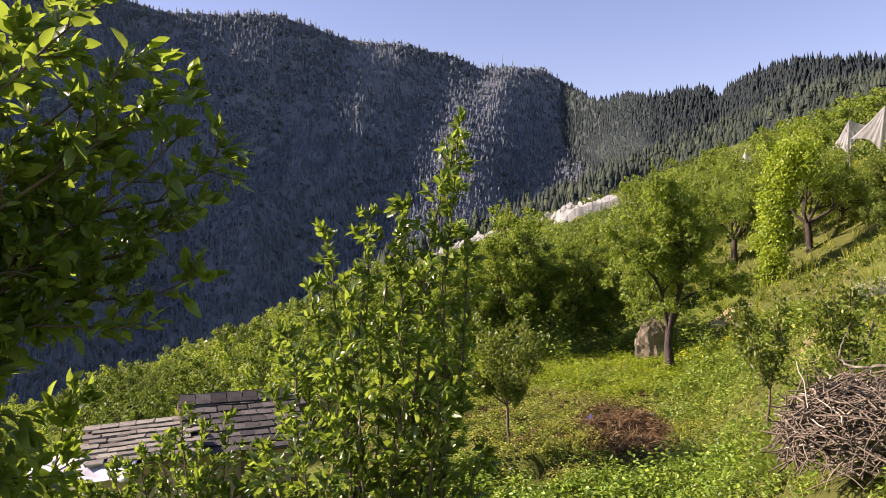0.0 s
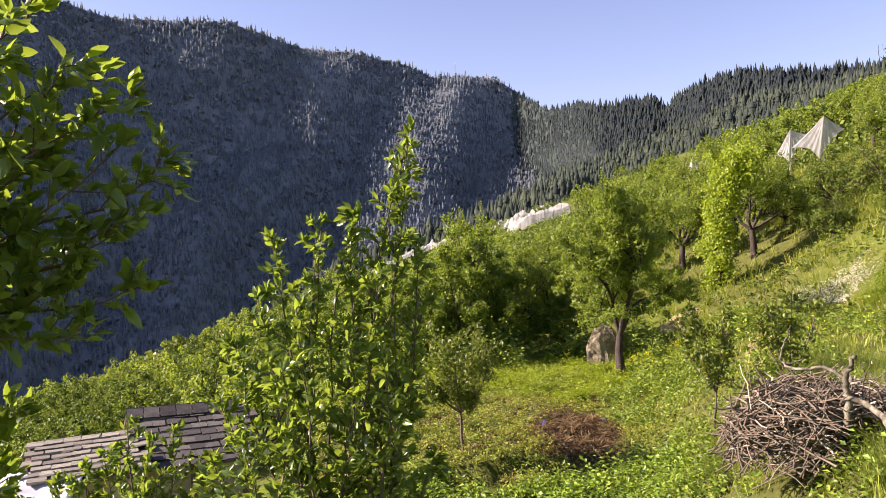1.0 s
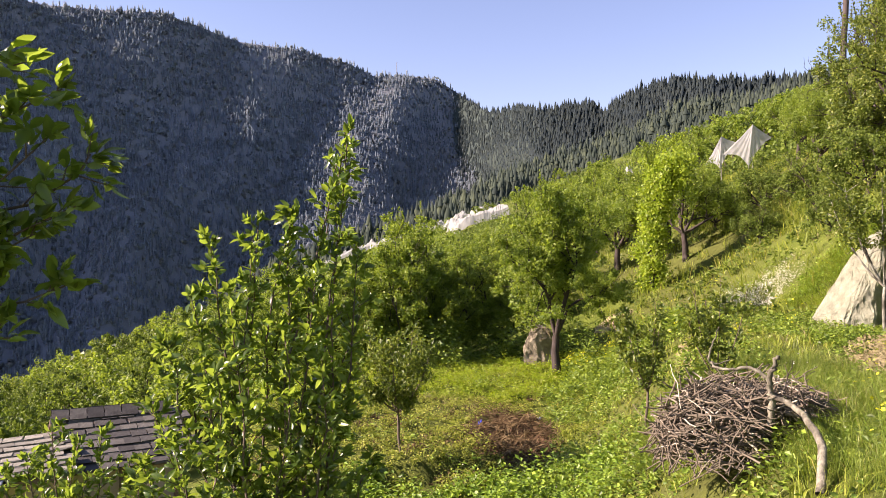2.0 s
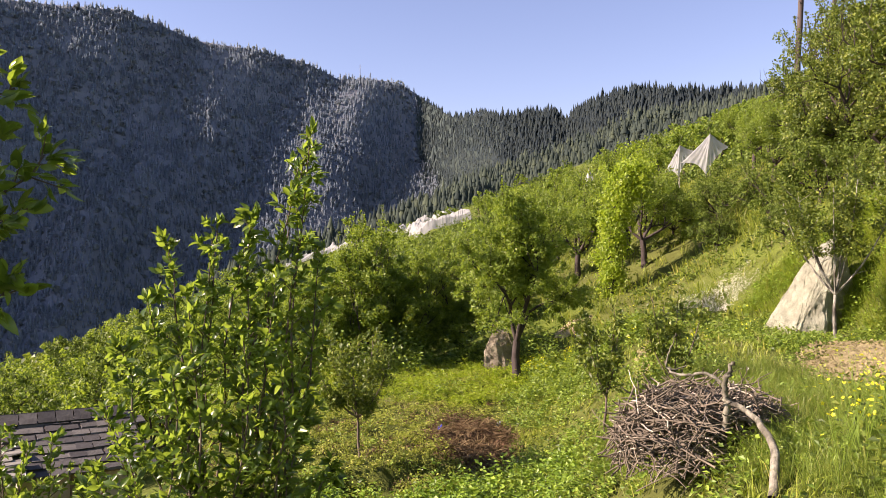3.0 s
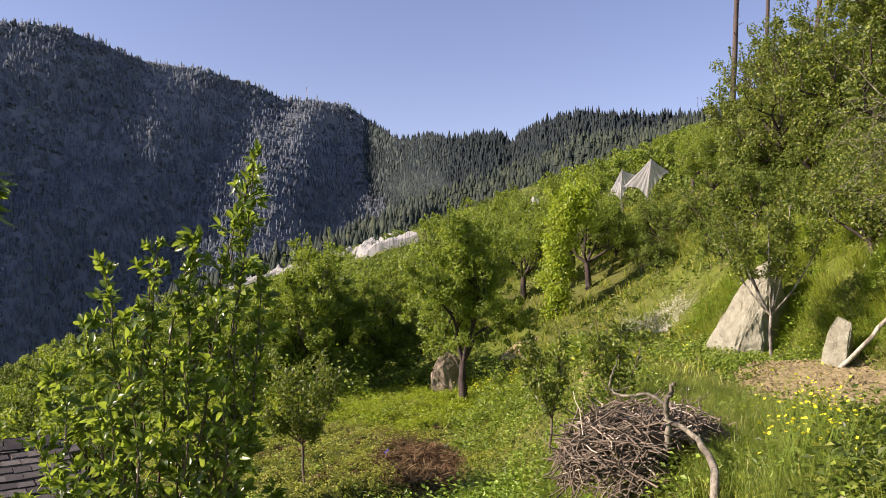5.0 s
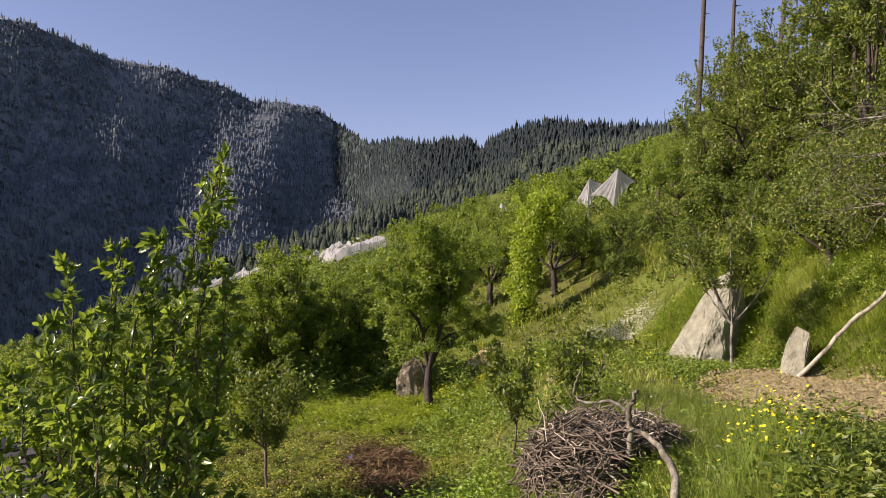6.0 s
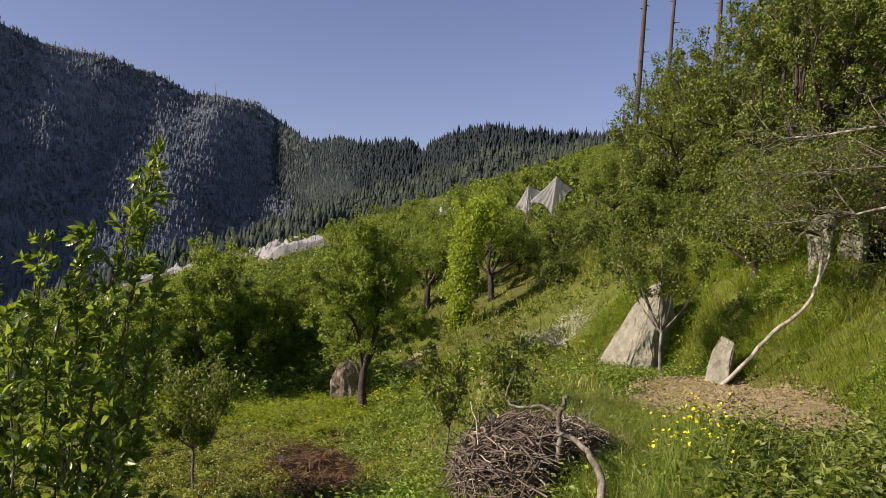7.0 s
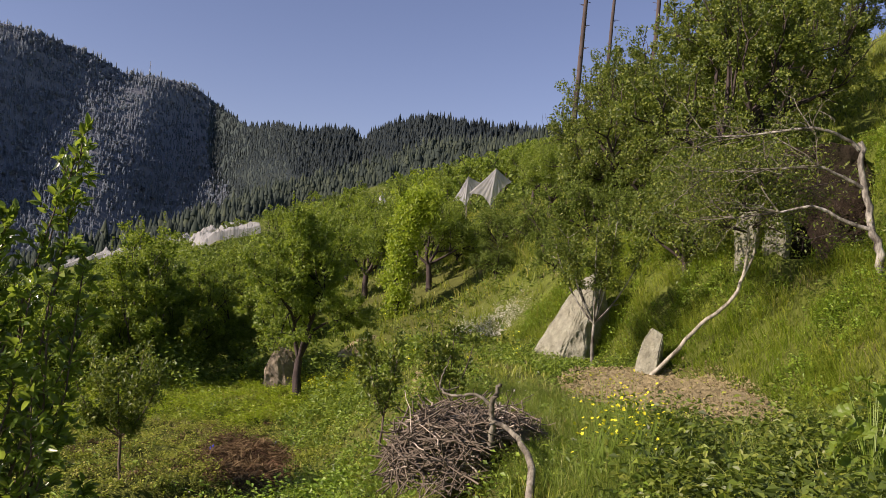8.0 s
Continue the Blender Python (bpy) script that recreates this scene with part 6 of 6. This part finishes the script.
def blades(name, label, P, h, w, lean, mat, rng, category="grass"):
    """Grass blades that bow over: three triangles each."""
    n = len(P)
    a = rng.uniform(0, 2 * math.pi, n)
    s = np.stack([np.cos(a), np.sin(a), np.zeros(n)], -1) * (w / 2)[:, None]
    up = np.array([0, 0, 1.0])
    mid = P + up * (h * 0.62)[:, None] + lean * (h * 0.30)[:, None]
    tip = P + up * (h * 0.80)[:, None] + lean * (h * 0.85)[:, None]
    V = np.stack([P - s, P + s, mid - s * 0.7, mid + s * 0.7, tip], 1).reshape(-1, 3)
    T = np.array([[0, 1, 3], [0, 3, 2], [2, 3, 4]])
    F = (np.arange(n)[:, None, None] * 5 + T[None]).reshape(-1, 3)
    return tagged(new(name, fast_mesh(name, V, F, mat)), label, category, kind="stuff")


def grass_field(name, label, box, keep, count, h, w, mat, seed, bow=(0, 0, 0), tuft=7, wild=0.5):
    rng = np.random.default_rng(seed)
    m = count // tuft
    x, y = rng.uniform(box[0], box[1], m), rng.uniform(box[2], box[3], m)
    k = keep(x, y) & clear_of_things(x, y)
    x, y = np.repeat(x[k], tuft), np.repeat(y[k], tuft)
    size = np.repeat(rng.uniform(0.5, 1.35, len(x) // tuft), tuft) * rng.uniform(0.7, 1.2, len(x))
    side = np.repeat(rng.normal(0, wild, (len(x) // tuft, 3)), tuft, 0)
    x, y = x + rng.normal(0, h * 0.22, len(x)), y + rng.normal(0, h * 0.22, len(x))
    P = np.stack([x, y, ground_z(x, y) - 0.02], -1)
    lean = (side + rng.normal(0, 0.4, P.shape) + np.array(bow)) * np.array([1, 1, 0.3])
    return blades(name, label, P, h * size, w * rng.uniform(0.7, 1.3, len(x)), lean, mat, rng)


grass_field("bank_grass", "long soft grass hanging over the steep bank", (7.8, 14.5, 1.0, 16.5), lambda x, y: (bank_x(x, y) > 0.05) & (bank_x(x, y) < 4.5), 90000, 0.40, 0.009, M_GRASS_BANK, 121, (-0.95, -0.3, -1.6), 22, 0.30)
grass_field("hill_grass", "rough grass on the upper hillside", (11, 30, 5, 30), lambda x, y: (bank_x(x, y) > 3.8), 60000, 0.32, 0.014, M_GRASS, 122, (-0.4, -0.2, -0.1), 8, 0.5)
grass_field("hill_grass", "rough grass on the far hillside", (5, 40, 15, 60), lambda x, y: (x > 0.22 * y + 2.2) & (y > 14), 65000, 0.36, 0.02, M_GRASS, 123, (-0.3, -0.2, 0), 8, 0.5)
grass_field("terrace_grass", "tall grass tussocks beside the brushwood", (3.6, 7.2, 3.2, 9.2), lambda x, y: (x > edge_x(y) + 0.9) & (x < 0.5 + 0.86 * y) & (bed_dist(x, y) > 1.3), 100000, 0.25, 0.0034, M_GRASS_TALL, 124, (-0.2, -0.1, 0), 10, 0.5)
grass_field("terrace_grass", "short grass between weeds on the slope", (-2, 10, 4.5, 20), lambda x, y: (x > edge_x(y) - 0.4) & (bed_dist(x, y) > 1.08), 60000, 0.15, 0.010, M_GRASS, 125, (0, 0, 0), 7, 0.6)
grass_field("terrace_grass", "short grass in the ground cover", (-2.5, 6.5, 5.5, 21), lambda x, y: (x < edge_x(y) + 0.3) & (waves(x, y, 0.6, 3.0) > -0.1), 30000, 0.13, 0.010, M_GRASS, 126, (0, 0, 0), 7, 0.6)
grass_field("terrace_grass", "tall grass blades among the crop", (3.8, 8.5, 1.8, 6.6), lambda x, y: (x > 0.1 + 0.86 * y) & (bed_dist(x, y) > 1.3) & (waves(x, y, 0.3, 8.0) > 0.0), 16000, 0.42, 0.006, M_GRASS_TALL, 129, (0, 0, 0), 9, 0.6)
grass_field("dry_grass", "dry straw-coloured grass in the weeds", (0, 14, 5, 19), lambda x, y: waves(x, y, 0.5, 7.0) > 0.35, 18000, 0.2, 0.008, M_DRYGRASS, 127, (0, 0, 0), 8, 0.7)

grass_field("terrace_grass", "grass and weeds round the viewpoint", (-9, 9, -9, 5), lambda x, y: np.hypot(x - 0.43, y - 0.3) > 1.6, 40000, 0.2, 0.010, M_GRASS, 128, (0, 0, 0), 7, 0.6)

# straw and stalks on the compost
rng = np.random.default_rng(131)
n = 5200
a, k = rng.uniform(0, 6.28, n), np.sqrt(rng.uniform(0, 1, n))
x, y = 3.2 + 0.70 * k * np.cos(a), 12.6 + 1.35 * k * np.sin(a)
z = ground_z(x, y) + 0.03 + 0.05 * (1 - k ** 2) + rng.uniform(0, 0.08, n)
P = np.stack([x, y, z], -1)
V, F = leaf_arrays(P, rng.normal(0, 1, (n, 3)) * np.array([1, 1, 0.35]), rng.normal(0, 0.4, (n, 3)) + np.array([0, 0, 1.0]), rng.uniform(0.06, 0.26, n), rng.uniform(0.008, 0.024, n))
tagged(new("compost_straw", fast_mesh("compost_straw", V, F, M_DEADSTALK)), "brown dead stalks strewn on the compost", "straw", kind="stuff")
sheet("plastic_scrap", [(2.70, 12.95, 1.50), (2.76, 12.93, 1.53), (2.77, 13.02, 1.54), (2.71, 13.03, 1.50)], 6, 6, 0.01, M_BLUE, 8, "crumpled blue plastic scrap on the compost", "litter")
sheet("plastic_scrap", [(3.74, 13.1, 1.50), (3.80, 13.08, 1.53), (3.82, 13.16, 1.54), (3.75, 13.17, 1.5)], 6, 6, 0.01, M_TARP, 9, "crumpled white plastic scrap on the compost", "litter")

# ---- yellow flowers by the bed ----


def flower_mesh():
    bm = bmesh.new()
    for k in range(5):
        a = 2 * math.pi * k / 5
        d, s = Vector((math.cos(a), math.sin(a), 0.25)), Vector((-math.sin(a), math.cos(a), 0))
        v = [bm.verts.new(p) for p in (Vector((0, 0, 0)), d * 0.011 + s * 0.008, d * 0.021, d * 0.011 - s * 0.008)]
        bm.faces.new(v)
    me = bpy.data.meshes.new("flower")
    bm.to_mesh(me)
    bm.free()
    me.materials.append(M_YELLOW)
    return me


FLOWER = flower_mesh()
rng = np.random.default_rng(141)
for k in range(34):
    u = rng.uniform(0, 1) ** 1.3
    x, y = 3.75 + 2.2 * u + rng.uniform(-0.2, 0.3), 4.35 + 2.6 * u + rng.uniform(-0.35, 0.25)
    if bed_dist(x, y) < 1.0:
        continue
    plant = tagged(new("yellow_flower"), "tall thin-stemmed plant with small yellow flowers", "flower", "yellow flowers")
    plant.location = (x, y, gz(x, y))
    for s in range(5):
        h = rng.uniform(0.3, 0.62)
        q = np.array([rng.normal(0, 0.12), rng.normal(0, 0.12), h])
        V, F = sweep([np.zeros(3), q * np.array([0.3, 0.3, 0.5]), q], 0.003, 0.0015, 4)
        part("stem", fast_mesh("stem", V, F, M_HERB), plant)
        f = part("flower", FLOWER, plant)
        f.matrix_basis = Matrix.LocRotScale(q, Euler((rng.normal(0, 0.5), rng.normal(0, 0.5), rng.uniform(0, 6))), (0.74, 0.74, 0.74))

# ---- broad-leaved plants ----


def broad_leaf(w, l):
    bm = bmesh.new()
    rows = []
    for i in range(7):
        u = i / 6
        half = w * 0.5 * math.sin(math.pi * min(1, 0.12 + u * 0.88)) ** 0.7
        rows.append([bm.verts.new((half * c, l * u, -0.25 * l * u * u + 0.10 * w * abs(c) + (0.02 if i % 2 else 0) * abs(c))) for c in (-1, -0.5, 0, 0.5, 1)])
    for a, b in zip(rows, rows[1:]):
        for i in range(4):
            bm.faces.new((a[i], a[i + 1], b[i + 1], b[i]))
    me = bpy.data.meshes.new("leaf")
    bm.to_mesh(me)
    bm.free()
    me.materials.append(M_LEAF)
    return me


BROAD = [broad_leaf(0.13, 0.16), broad_leaf(0.10, 0.15), broad_leaf(0.16, 0.18)]


def broad_plant(x, y, height, leaves, spread, seed, label):
    rng = np.random.default_rng(seed)
    plant = tagged(new("broad_leaved_plant"), label, "plant")
    plant.location = (x, y, gz(x, y))
    for k in range(leaves):
        a, h = rng.uniform(0, 6.28), height * rng.uniform(0.3, 1.0)
        q = np.array([math.cos(a) * spread * rng.uniform(0.2, 1), math.sin(a) * spread * rng.uniform(0.2, 1), h])
        V, F = sweep([np.zeros(3), q * np.array([0.6, 0.6, 0.7]), q], 0.006, 0.003, 5)
        part("stalk", fast_mesh("stalk", V, F, M_HERB), plant)
        lf = part("leaf", BROAD[k % 3], plant)
        lf.matrix_basis = Matrix.LocRotScale(q, Euler((rng.normal(-0.2, 0.35), rng.normal(0, 0.35), a - math.pi / 2)), (1, 1, 1))
    return plant


broad_plant(5.85, 4.0, 0.95, 34, 0.35, 1, "tall weed with broad pale green leaves")
broad_plant(6.2, 3.7, 0.9, 28, 0.35, 2, "tall weed with broad pale green leaves")
broad_plant(4.6, 5.2, 0.22, 8, 0.16, 3, "dock plant with broad floppy leaves in the weeds")
broad_plant(5.6, 5.6, 0.25, 8, 0.16, 4, "dock plant with broad floppy leaves in the weeds")
